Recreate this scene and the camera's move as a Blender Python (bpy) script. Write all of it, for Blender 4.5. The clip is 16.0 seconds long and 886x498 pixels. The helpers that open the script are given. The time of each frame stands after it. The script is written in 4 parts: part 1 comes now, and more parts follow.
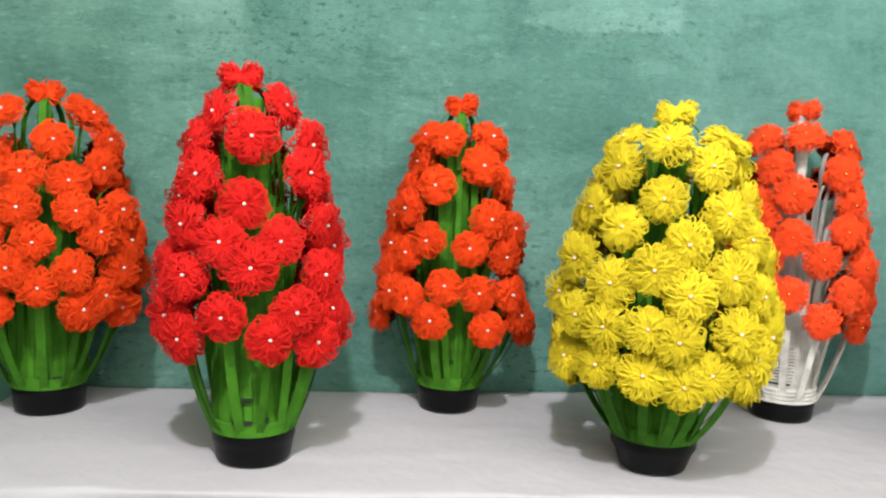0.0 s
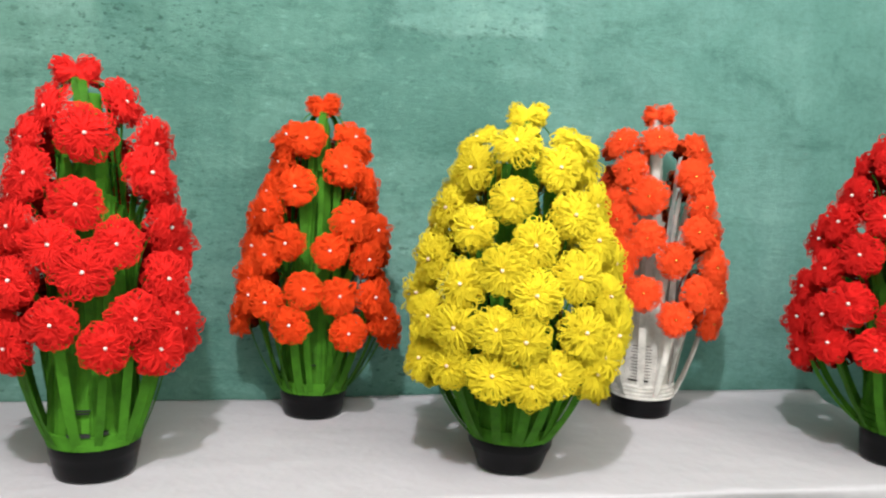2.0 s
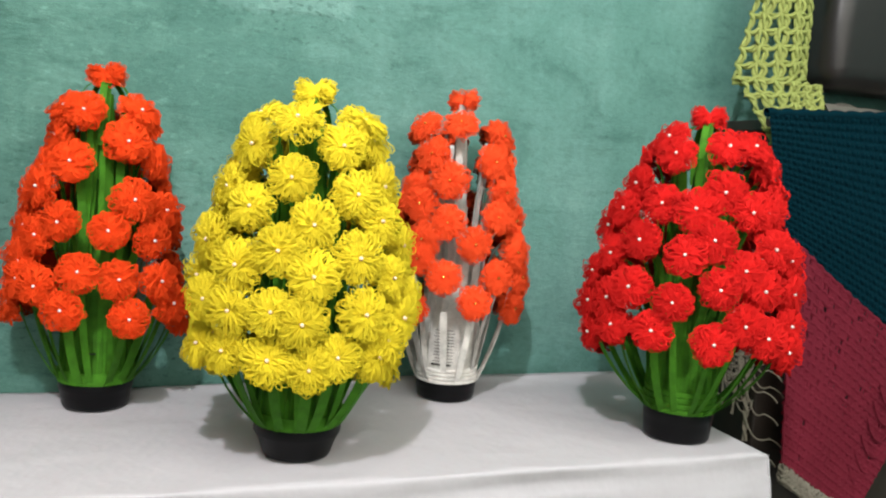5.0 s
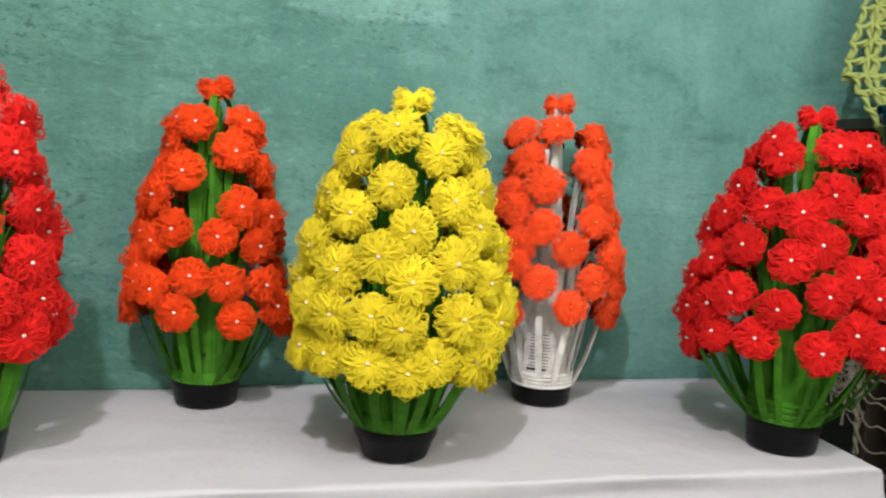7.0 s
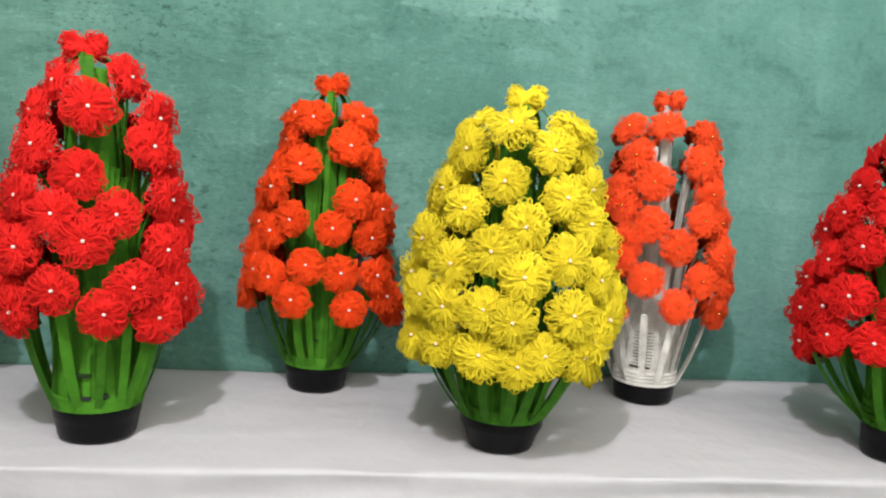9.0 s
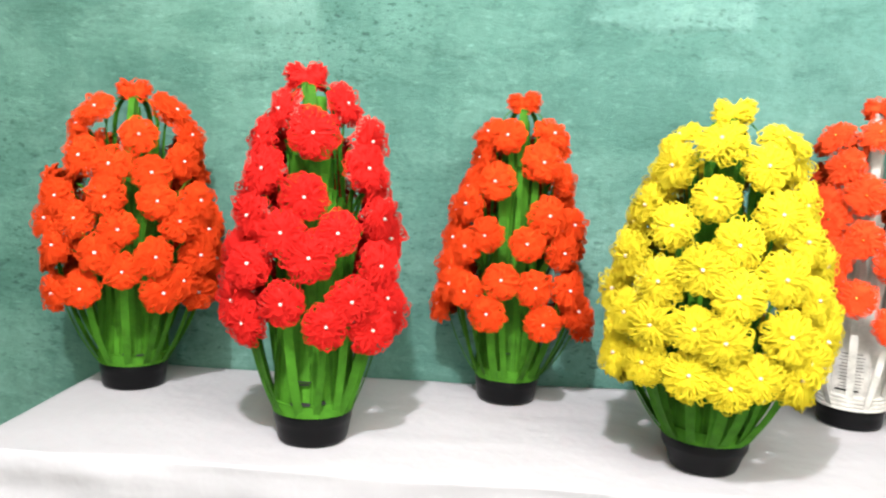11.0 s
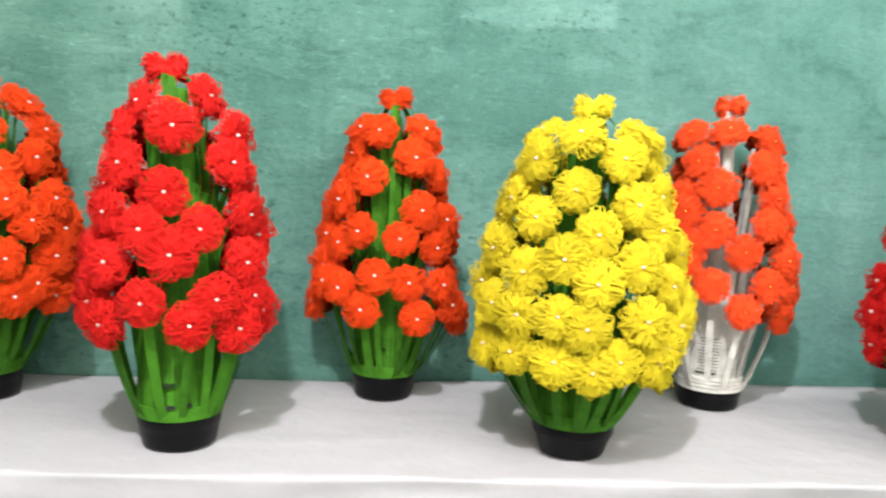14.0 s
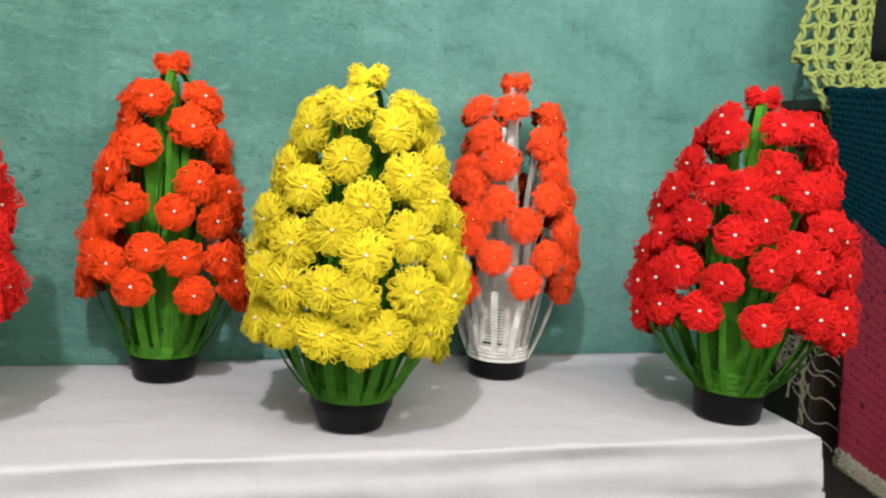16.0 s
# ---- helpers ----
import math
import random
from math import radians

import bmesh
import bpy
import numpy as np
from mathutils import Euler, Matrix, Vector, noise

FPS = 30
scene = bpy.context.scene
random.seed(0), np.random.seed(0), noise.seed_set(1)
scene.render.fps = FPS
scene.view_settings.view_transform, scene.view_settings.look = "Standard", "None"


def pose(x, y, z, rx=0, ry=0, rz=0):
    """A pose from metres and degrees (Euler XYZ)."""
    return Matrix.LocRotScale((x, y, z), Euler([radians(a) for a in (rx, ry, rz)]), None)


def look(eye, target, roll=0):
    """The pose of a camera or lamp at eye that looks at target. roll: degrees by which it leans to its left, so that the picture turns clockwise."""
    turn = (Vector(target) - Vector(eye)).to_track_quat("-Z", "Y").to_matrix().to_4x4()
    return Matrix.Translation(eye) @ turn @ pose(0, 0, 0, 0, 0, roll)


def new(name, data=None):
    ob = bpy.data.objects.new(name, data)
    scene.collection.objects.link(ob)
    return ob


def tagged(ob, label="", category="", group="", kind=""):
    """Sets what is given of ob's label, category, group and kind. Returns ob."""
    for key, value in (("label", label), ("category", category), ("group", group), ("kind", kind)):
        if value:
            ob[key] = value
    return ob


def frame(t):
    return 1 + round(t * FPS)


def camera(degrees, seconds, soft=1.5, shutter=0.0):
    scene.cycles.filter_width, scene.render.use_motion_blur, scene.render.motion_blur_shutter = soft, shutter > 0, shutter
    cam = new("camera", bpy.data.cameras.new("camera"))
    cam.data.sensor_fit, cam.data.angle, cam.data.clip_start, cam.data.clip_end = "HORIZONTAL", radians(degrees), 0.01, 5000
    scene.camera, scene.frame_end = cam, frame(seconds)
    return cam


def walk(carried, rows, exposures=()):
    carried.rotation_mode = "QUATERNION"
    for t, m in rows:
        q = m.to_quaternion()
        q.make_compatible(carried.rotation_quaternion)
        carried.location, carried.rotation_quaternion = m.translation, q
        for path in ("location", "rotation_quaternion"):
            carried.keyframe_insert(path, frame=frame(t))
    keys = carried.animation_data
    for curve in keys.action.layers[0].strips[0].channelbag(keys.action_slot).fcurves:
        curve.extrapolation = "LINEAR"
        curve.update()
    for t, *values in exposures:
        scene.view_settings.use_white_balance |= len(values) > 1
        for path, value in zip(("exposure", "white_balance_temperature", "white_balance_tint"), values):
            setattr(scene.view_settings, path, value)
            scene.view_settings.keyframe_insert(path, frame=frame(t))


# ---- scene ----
cam = camera(58.2, 16.0, soft=2.2, shutter=0.4)
METRES, EYE, TILT, LEAN, TURN = 0.6, 1.195, -6.2, -2.0, -2.6
ROWS = [
    (0, 0.0034, 0.0013, -0.0005, 0.07, 0, 0.05),
    (0.5, 0.0355, 0.0038, 0.0007, -1.41, 0.26, 0.37),
    (1, 0.0643, 0.0068, -0.0041, -2.88, 0.39, 0.53),
    (1.5, 0.0937, 0.0135, -0.0064, -4.42, 0.35, 0.42),
    (2, 0.1349, 0.0181, -0.0083, -6.51, 0.3, 0.45),
    (2.5, 0.1662, 0.0196, -0.0132, -8.49, 0.17, 0.37),
    (3, 0.2125, 0.0222, -0.0161, -10.36, 0.31, 0.3),
    (3.5, 0.2476, 0.0249, -0.0201, -11.85, 0.26, 0.23),
    (4, 0.283, 0.0292, -0.031, -13.49, 0.23, 0.15),
    (4.2, 0.2926, 0.027, -0.033, -14.03, 0.15, 0.13),
    (5.25, 0.332, 0.031, -0.037, -16.4, -0.4, -0.05),
    (6.3, 0.332, 0.0341, -0.0389, -14.73, -0.82, -0.21),
    (6.5, 0.3289, 0.0327, -0.0327, -13.59, -0.76, -0.22),
    (7, 0.3113, 0.0164, -0.0242, -9.63, -0.23, 0.03),
    (7.5, 0.2919, 0.0026, -0.0191, -6.78, -0.62, -0.65),
    (8, 0.2754, -0.0029, -0.0168, -4.44, -0.63, -0.98),
    (8.2, 0.2725, -0.0009, -0.0181, -4.28, -0.85, -1.02),
    (10.5, 0.1494, -0.0497, -0.0042, 3.27, -0.73, -1.22),
    (11, 0.1043, -0.0477, 0.003, 6.79, -0.54, -1.18),
    (11.5, 0.0716, -0.0392, 0.0004, 8.95, -0.64, -1.51),
    (12, 0.0433, -0.0398, -0.0025, 10.39, -0.57, -1.64),
    (12.5, 0.0282, -0.0338, -0.0003, 9.46, -0.38, -1.66),
    (13, 0.0315, -0.0292, -0.0067, 5.52, 1.08, -0.92),
    (13.5, 0.0726, -0.043, -0.016, 2.66, 0.42, -0.38),
    (14, 0.1601, -0.0412, -0.0177, -0.92, -0.25, -0.27),
    (14.5, 0.2456, -0.0356, -0.0225, -4.7, -0.62, -0.47),
    (15, 0.2909, -0.0286, -0.028, -7.89, -1.01, -0.41),
    (15.5, 0.3251, -0.0258, -0.0428, -10.05, -1.23, -0.02),
    (16, 0.3431, -0.0247, -0.0449, -11.77, -1.45, -0.08),
]
EXPOSURES = [(0, 0.02), (0.5, -0.17), (1, -0.03), (1.5, 0.07), (2.5, -0.03), (3.5, -0.08), (4.2, -0.08), (6.5, 0.13), (7, -0.16), (7.5, -0.09), (8, -0.08), (10.5, 0.2), (11, 0.62), (11.5, 0.34), (12, 0.34), (12.5, 0.36), (13, 0.36), (14, 0.32), (14.5, -0.07), (15, -0.28), (15.5, -0.06), (16, -0.02)]
walk(cam, [(t, pose(0, 0, EYE, TILT, LEAN, TURN) @ pose(METRES * x, METRES * y, METRES * z, 90 + pitch, roll, yaw)) for t, x, y, z, yaw, pitch, roll in ROWS], exposures=EXPOSURES)

# ---- world, lamps, exposure ----
world = bpy.data.worlds.new("room_dark")
scene.world = world
world.use_nodes = True
world.node_tree.nodes["Background"].inputs["Color"].default_value = (0.9, 0.95, 1.0, 1)
world.node_tree.nodes["Background"].inputs["Strength"].default_value = 0.05


def area_lamp(name, eye, target, sx, sy, watts, color):
    d = bpy.data.lights.new(name, "AREA")
    d.shape, d.size, d.size_y, d.energy, d.color = "RECTANGLE", sx, sy, watts, color
    ob = new(name, d)
    ob.matrix_world = look(eye, target)
    return ob


area_lamp("ceiling_lamp", (-0.16, -0.34, 2.74), (0.75, 1.2, 0.8), 0.07, 0.07, 49, (0.98, 0.96, 1.0))
# broad overhead fill, added to lift wall and flowers; no such lamp is seen
area_lamp("room_fill", (0.85, -0.40, 2.72), (0.85, 1.3, 1.0), 3.0, 1.2, 92, (1.0, 0.985, 0.91))
# frontal fill, added to light flowers and lower wall evenly
area_lamp("front_fill", (0.30, -2.02, 1.62), (0.30, 1.4, 1.10), 2.7, 1.36, 26, (1.0, 0.97, 0.86))


# ---- materials ----
def material(name, color, rough=0.8, metal=0.0, sheen=0.0, coat=0.0):
    m = bpy.data.materials.new(name)
    m.use_nodes = True
    p = m.node_tree.nodes["Principled BSDF"]
    p.inputs["Base Color"].default_value = (*color, 1)
    p.inputs["Roughness"].default_value = rough
    p.inputs["Metallic"].default_value = metal
    p.inputs["Sheen Weight"].default_value = sheen
    p.inputs["Coat Weight"].default_value = coat
    return m


def node(m, kind, **sets):
    n = m.node_tree.nodes.new(kind)
    for k, v in sets.items():
        n.inputs[k].default_value = v
    return n


def wire(m, a, ao, b, bi):
    m.node_tree.links.new(a.outputs[ao], b.inputs[bi])


def shader(m):
    return m.node_tree.nodes["Principled BSDF"]


def ramp(m, stops):
    n = m.node_tree.nodes.new("ShaderNodeValToRGB")
    el = n.color_ramp.elements
    while len(el) < len(stops):
        el.new(0.5)
    for e, (at, c) in zip(el, stops):
        e.position, e.color = at, (*c, 1)
    return n


def mixer(m, a, b, factor, blend="MIX"):
    """a, b: (node, output) or a colour; factor: (node, output) or a number."""
    n = m.node_tree.nodes.new("ShaderNodeMix")
    n.data_type, n.blend_type = "RGBA", blend
    for slot, v in ((0, factor), (6, a), (7, b)):
        if isinstance(v, tuple) and hasattr(v[0], "outputs"):
            m.node_tree.links.new(v[0].outputs[v[1]], n.inputs[slot])
        else:
            n.inputs[slot].default_value = v if slot == 0 else (*v, 1)
    return n


def relief(m, source, output, strength, distance, below=None):
    b = node(m, "ShaderNodeBump", Strength=strength, Distance=distance)
    wire(m, source, output, b, "Height")
    if below:
        wire(m, below, 0, b, "Normal")
    wire(m, b, 0, shader(m), "Normal")
    return b


def grain(m, scale, strength=0.3, distance=0.001, detail=4, stretch=(1, 1, 1), below=None):
    co = m.node_tree.nodes.new("ShaderNodeTexCoord")
    mp = node(m, "ShaderNodeMapping", Scale=stretch)
    nz = node(m, "ShaderNodeTexNoise", Scale=scale, Detail=detail, Roughness=0.6)
    wire(m, co, "Object", mp, 0)
    wire(m, mp, 0, nz, 0)
    relief(m, nz, 0, strength, distance, below)
    return nz


def varied(m, color, amount, scale, by_object=0.12):
    """Colour with soft blotches and a slight difference from piece to piece."""
    co = m.node_tree.nodes.new("ShaderNodeTexCoord")
    nz = node(m, "ShaderNodeTexNoise", Scale=scale, Detail=5, Roughness=0.65)
    wire(m, co, "Object", nz, 0)
    dark = tuple(c * (1 - amount) for c in color)
    light = tuple(min(1, c * (1 + 0.6 * amount)) for c in color)
    r = ramp(m, [(0.3, dark), (0.55, color), (0.75, light)])
    wire(m, nz, 0, r, 0)
    inf = m.node_tree.nodes.new("ShaderNodeObjectInfo")
    mr = node(m, "ShaderNodeMapRange")
    mr.inputs[3].default_value, mr.inputs[4].default_value = 1 - by_object, 1 + by_object
    wire(m, inf, "Random", mr, 0)
    hv = node(m, "ShaderNodeHueSaturation")
    wire(m, mr, 0, hv, "Value")
    wire(m, r, 0, hv, "Color")
    wire(m, hv, 0, shader(m), "Base Color")
    return hv


def yarn(name, color, by_object=0.06):
    m = material(name, color, 1.0)
    shader(m).inputs["Specular IOR Level"].default_value = 0.06
    tint = varied(m, color, 0.07, 120, by_object)
    grain(m, 900, 0.2, 0.0006)
    # light also passes through the loose wool
    glow = m.node_tree.nodes.new("ShaderNodeBsdfTranslucent")
    wire(m, tint, 0, glow, "Color")
    both = node(m, "ShaderNodeMixShader")
    both.inputs[0].default_value = 0.24
    out = m.node_tree.nodes["Material Output"]
    wire(m, shader(m), 0, both, 1)
    wire(m, glow, 0, both, 2)
    wire(m, both, 0, out, "Surface")
    return m


YARN_ORANGE = yarn("orange_yarn", (0.95, 0.079, 0.0145))
YARN_CORAL = yarn("coral_orange_yarn", (1.0, 0.098, 0.026))
YARN_RED = yarn("red_yarn", (0.86, 0.026, 0.022))
YARN_CRIMSON = yarn("deep_red_yarn", (0.76, 0.020, 0.018))
YARN_YELLOW = yarn("yellow_yarn", (0.86, 0.680, 0.034))
YARN_TEAL = yarn("teal_yarn", (0.0013, 0.021, 0.032), 0.0)
YARN_PINK = yarn("pink_yarn", (0.190, 0.021, 0.038), 0.0)
YARN_LIME = yarn("lime_yarn", (0.37, 0.42, 0.13), 0.0)
YARN_BEIGE = yarn("beige_yarn", (0.29, 0.26, 0.21), 0.0)


def ribbon(name, color):
    m = material(name, color, 0.72)
    shader(m).inputs["Specular IOR Level"].default_value = 0.12
    varied(m, color, 0.30, 45, 0.22)
    grain(m, 420, 0.35, 0.0006, stretch=(0.15, 0.15, 1))
    return m


GREEN = ribbon("green_crepe_ribbon", (0.050, 0.176, 0.012))
WHITE_RIBBON = ribbon("white_crepe_ribbon", (0.60, 0.58, 0.54))
GAP_DARK = material("gap_dark", (0.012, 0.012, 0.012), 0.7)
GAP_GREY = material("gap_grey", (0.10, 0.095, 0.09), 0.8)

BLACK = material("black_plastic", (0.003, 0.003, 0.0035), 0.40)
shader(BLACK).inputs["Specular IOR Level"].default_value = 0.16
grain(BLACK, 60, 0.12, 0.001, stretch=(0.3, 0.3, 3))

PEARL = material("pearl", (0.80, 0.68, 0.62), 0.25, coat=0.6)
GOLD = material("gold_bead", (0.75, 0.45, 0.10), 0.2, metal=1.0)

# green limewashed plaster: trowel relief, pits, clouds of fading and one pale filled area
WALL = material("green_painted_plaster", (0.16, 0.38, 0.29), 0.7)
shader(WALL).inputs["Specular IOR Level"].default_value = 0.25
co = WALL.node_tree.nodes.new("ShaderNodeTexCoord")
big = node(WALL, "ShaderNodeTexNoise", Scale=1.7, Detail=5, Roughness=0.6)
mp = node(WALL, "ShaderNodeMapping", Scale=(1.0, 1, 1.5))
mid = node(WALL, "ShaderNodeTexNoise", Scale=6.5, Detail=10, Roughness=0.72)
mid.inputs["Distortion"].default_value = 0.6
fine = node(WALL, "ShaderNodeTexNoise", Scale=85, Detail=7, Roughness=0.75)
sp = node(WALL, "ShaderNodeMapping", Scale=(9.0, 1, 0.7))
streak = node(WALL, "ShaderNodeTexNoise", Scale=1.6, Detail=5, Roughness=0.6)
hm = node(WALL, "ShaderNodeMapping", Scale=(1.0, 1, 2.6))
scrape = node(WALL, "ShaderNodeTexNoise", Scale=16, Detail=8, Roughness=0.75)
for n in (big, mp, fine, sp, hm):
    wire(WALL, co, "Object", n, 0)
wire(WALL, mp, 0, mid, 0)
wire(WALL, sp, 0, streak, 0)
wire(WALL, hm, 0, scrape, 0)
r1 = ramp(WALL, [(0.30, (0.060, 0.158, 0.118)), (0.50, (0.091, 0.211, 0.164)), (0.70, (0.136, 0.267, 0.217))])
wire(WALL, big, 0, r1, 0)
r2 = ramp(WALL, [(0.36, (0.70, 0.75, 0.74)), (0.47, (0.97, 0.98, 0.98)), (0.56, (1, 1, 1)), (0.68, (1.22, 1.15, 1.16))])
wire(WALL, mid, 0, r2, 0)
m1 = mixer(WALL, (r1, 0), (r2, 0), 0.85, "MULTIPLY")
r3 = ramp(WALL, [(0.32, (0.70, 0.74, 0.74)), (0.50, (1, 1, 1)), (0.68, (1.24, 1.20, 1.20))])
wire(WALL, fine, 0, r3, 0)
m2 = mixer(WALL, (m1, 2), (r3, 0), 0.5, "MULTIPLY")
r4 = ramp(WALL, [(0.35, (0.84, 0.88, 0.88)), (0.5, (1, 1, 1)), (0.68, (1.12, 1.08, 1.09))])
wire(WALL, streak, 0, r4, 0)
m3 = mixer(WALL, (m2, 2), (r4, 0), 0.7, "MULTIPLY")
r5 = ramp(WALL, [(0.33, (0.52, 0.58, 0.58)), (0.41, (0.97, 0.97, 0.97)), (0.60, (1.0, 1.0, 1.0)), (0.72, (1.25, 1.2, 1.2))])
wire(WALL, scrape, 0, r5, 0)
m4a = mixer(WALL, (m3, 2), (r5, 0), 0.5, "MULTIPLY")
# clusters of dark pits and pale chips
cl = node(WALL, "ShaderNodeTexNoise", Scale=2.6, Detail=3)
wire(WALL, co, "Object", cl, 0)
pm = node(WALL, "ShaderNodeMapping", Scale=(1.0, 1, 1.9))
wire(WALL, co, "Object", pm, 0)


sxa = WALL.node_tree.nodes.new("ShaderNodeSeparateXYZ")
wire(WALL, co, "Object", sxa, 0)
worn = WALL.node_tree.nodes.new("ShaderNodeMapRange")  # the plaster is rougher towards its left
for k, val in enumerate((0.25, 0.85, 1.0, 0.22)):
    worn.inputs[k + 1].default_value = val
wire(WALL, sxa, 0, worn, 0)


def chips(scale, edge, base, low, high, color):
    nz = node(WALL, "ShaderNodeTexNoise", Scale=scale, Detail=4, Roughness=0.6)
    wire(WALL, pm, 0, nz, 0)
    a, c = WALL.node_tree.nodes.new("ShaderNodeMapRange"), WALL.node_tree.nodes.new("ShaderNodeMapRange")
    a.inputs[1].default_value, a.inputs[2].default_value = edge, edge + 0.05
    c.inputs[1].default_value, c.inputs[2].default_value = low, high
    wire(WALL, nz, 0, a, 0)
    wire(WALL, cl, 0, c, 0)
    mul = WALL.node_tree.nodes.new("ShaderNodeMath")
    mul.operation = "MULTIPLY"
    wire(WALL, a, 0, mul, 0)
    wire(WALL, c, 0, mul, 1)
    mul2 = WALL.node_tree.nodes.new("ShaderNodeMath")
    mul2.operation = "MULTIPLY"
    wire(WALL, mul, 0, mul2, 0)
    wire(WALL, worn, 0, mul2, 1)
    mul = mul2
    tone = mixer(WALL, (base, 2), color, 1.0, "MULTIPLY")
    return mixer(WALL, (base, 2), (tone, 2), (mul, 0))


# flaking coats of limewash, one over the other
fm = node(WALL, "ShaderNodeMapping", Scale=(1.0, 1, 2.0))
wire(WALL, co, "Object", fm, 0)
coat = node(WALL, "ShaderNodeTexNoise", Scale=4.2, Detail=11, Roughness=0.62)
coat.inputs["Distortion"].default_value = 0.35
wire(WALL, fm, 0, coat, 0)
flake = ramp(WALL, [(0.455, (0, 0, 0)), (0.475, (0.5, 0.5, 0.5)), (0.545, (0.5, 0.5, 0.5)), (0.56, (1, 1, 1))])
wire(WALL, coat, 0, flake, 0)
coats = ramp(WALL, [(0.0, (0.86, 0.90, 0.90)), (0.5, (1, 1, 1)), (1.0, (1.16, 1.11, 1.12))])
wire(WALL, flake, 0, coats, 0)
m4f = mixer(WALL, (m4a, 2), (coats, 0), (worn, 0), "MULTIPLY")
# paint is bluer to the right; the lamps' falloff is painted in as well
side_tone = WALL.node_tree.nodes.new("ShaderNodeMapRange")
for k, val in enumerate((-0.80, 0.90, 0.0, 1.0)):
    side_tone.inputs[k + 1].default_value = val
wire(WALL, sxa, 0, side_tone, 0)
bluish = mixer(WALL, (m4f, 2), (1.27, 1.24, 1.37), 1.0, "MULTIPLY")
m4g = mixer(WALL, (m4f, 2), (bluish, 2), (side_tone, 0))
m4s = chips(95, 0.615, m4g, 0.40, 0.56, (0.50, 0.56, 0.56))
m4b = chips(42, 0.595, m4s, 0.42, 0.56, (0.50, 0.56, 0.55))
m4 = chips(33, 0.60, m4b, 0.58, 0.46, (1.34, 1.26, 1.26))
# pale filler and older coats, ragged at their edges
sx = WALL.node_tree.nodes.new("ShaderNodeSeparateXYZ")
wob = mixer(WALL, (co, "Object"), (mid, "Color"), 0.06, "LINEAR_LIGHT")
wire(WALL, wob, 2, sx, 0)


def filler(base, x0, x1, z0, soft_x, soft_z, tone):
    """A pale area from x0 to x1 and from z0 up; gives the colour and its mask."""
    total = None
    for axis, lo, hi, rising in ((0, x0 - soft_x, x0 + soft_x, True), (0, x1 - soft_x / 2, x1 + soft_x / 2, False), (2, z0 - soft_z, z0 + soft_z, True)):
        mr = WALL.node_tree.nodes.new("ShaderNodeMapRange")
        mr.interpolation_type = "SMOOTHSTEP"
        mr.inputs[1].default_value, mr.inputs[2].default_value = lo, hi
        mr.inputs[3].default_value, mr.inputs[4].default_value = (0, 1) if rising else (1, 0)
        wire(WALL, sx, axis, mr, 0)
        if total:
            mu = WALL.node_tree.nodes.new("ShaderNodeMath")
            mu.operation = "MULTIPLY"
            wire(WALL, total, 0, mu, 0)
            wire(WALL, mr, 0, mu, 1)
            mr = mu
        total = mr
    pale = mixer(WALL, (base, 2), tone, 1.0, "MULTIPLY")
    return mixer(WALL, (base, 2), (pale, 2), (total, 0)), total


m5a, _ = filler(m4, -0.66, -0.300, 1.22, 0.05, 0.10, (1.10, 1.07, 1.07))
m5b, _ = filler(m5a, -0.425, -0.310, 1.432, 0.012, 0.012, (1.26, 1.17, 1.19))
m5, mv = filler(m5b, 0.21, 0.515, 1.443, 0.02, 0.007, (1.42, 1.26, 1.30))
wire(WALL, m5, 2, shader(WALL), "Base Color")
b1 = relief(WALL, mid, 0, 0.40, 0.012)
b2 = relief(WALL, scrape, 0, 0.60, 0.008, b1)
b3 = relief(WALL, fine, 0, 0.45, 0.003, b2)
b4 = relief(WALL, mv, 0, 0.45, 0.004, b3)
relief(WALL, flake, 0, 0.30, 0.004, b4)

DADO = material("dark_red_dado_paint", (0.10, 0.022, 0.012), 0.5)
varied(DADO, (0.10, 0.022, 0.012), 0.4, 14, 0)
# the unseen floor is kept pale so that it bounces light upward
FLOOR = material("bounce_grey", (0.38, 0.36, 0.34), 0.45)
varied(FLOOR, (0.38, 0.36, 0.34), 0.2, 5, 0)
CEILING = material("white_distemper", (0.82, 0.83, 0.81), 0.9)
varied(CEILING, (0.82, 0.83, 0.81), 0.08, 3, 0)

CLOTH = material("white_cotton", (0.450, 0.432, 0.455), 0.85, sheen=0.1)
varied(CLOTH, (0.450, 0.432, 0.455), 0.06, 6, 0)
grain(CLOTH, 700, 0.15, 0.0008)
soft = node(CLOTH, "ShaderNodeTexNoise", Scale=14, Detail=3)
cco = CLOTH.node_tree.nodes.new("ShaderNodeTexCoord")
wire(CLOTH, cco, "Object", soft, 0)
cb = node(CLOTH, "ShaderNodeBump", Strength=0.5, Distance=0.012)
wire(CLOTH, soft, 0, cb, "Height")
for l in list(shader(CLOTH).inputs["Normal"].links):
    wire(CLOTH, cb, 0, l.from_node, "Normal")

WOOD = material("dark_brown_wood", (0.022, 0.014, 0.010), 0.5)
varied(WOOD, (0.022, 0.014, 0.010), 0.4, 9, 0)
BAG_GREY = material("charcoal_vinyl", (0.016, 0.014, 0.014), 0.35)
grain(BAG_GREY, 30, 0.2, 0.004)
PLASTIC = material("milky_plastic_sheet", (0.15, 0.14, 0.12), 0.3)


# ---- mesh helpers ----
def part(name, bm, mat, parent=None, label="", smooth=True):
    me = bpy.data.meshes.new(name)
    bm.to_mesh(me)
    bm.free()
    return mesh_part(name, me, mat, parent, label, smooth)


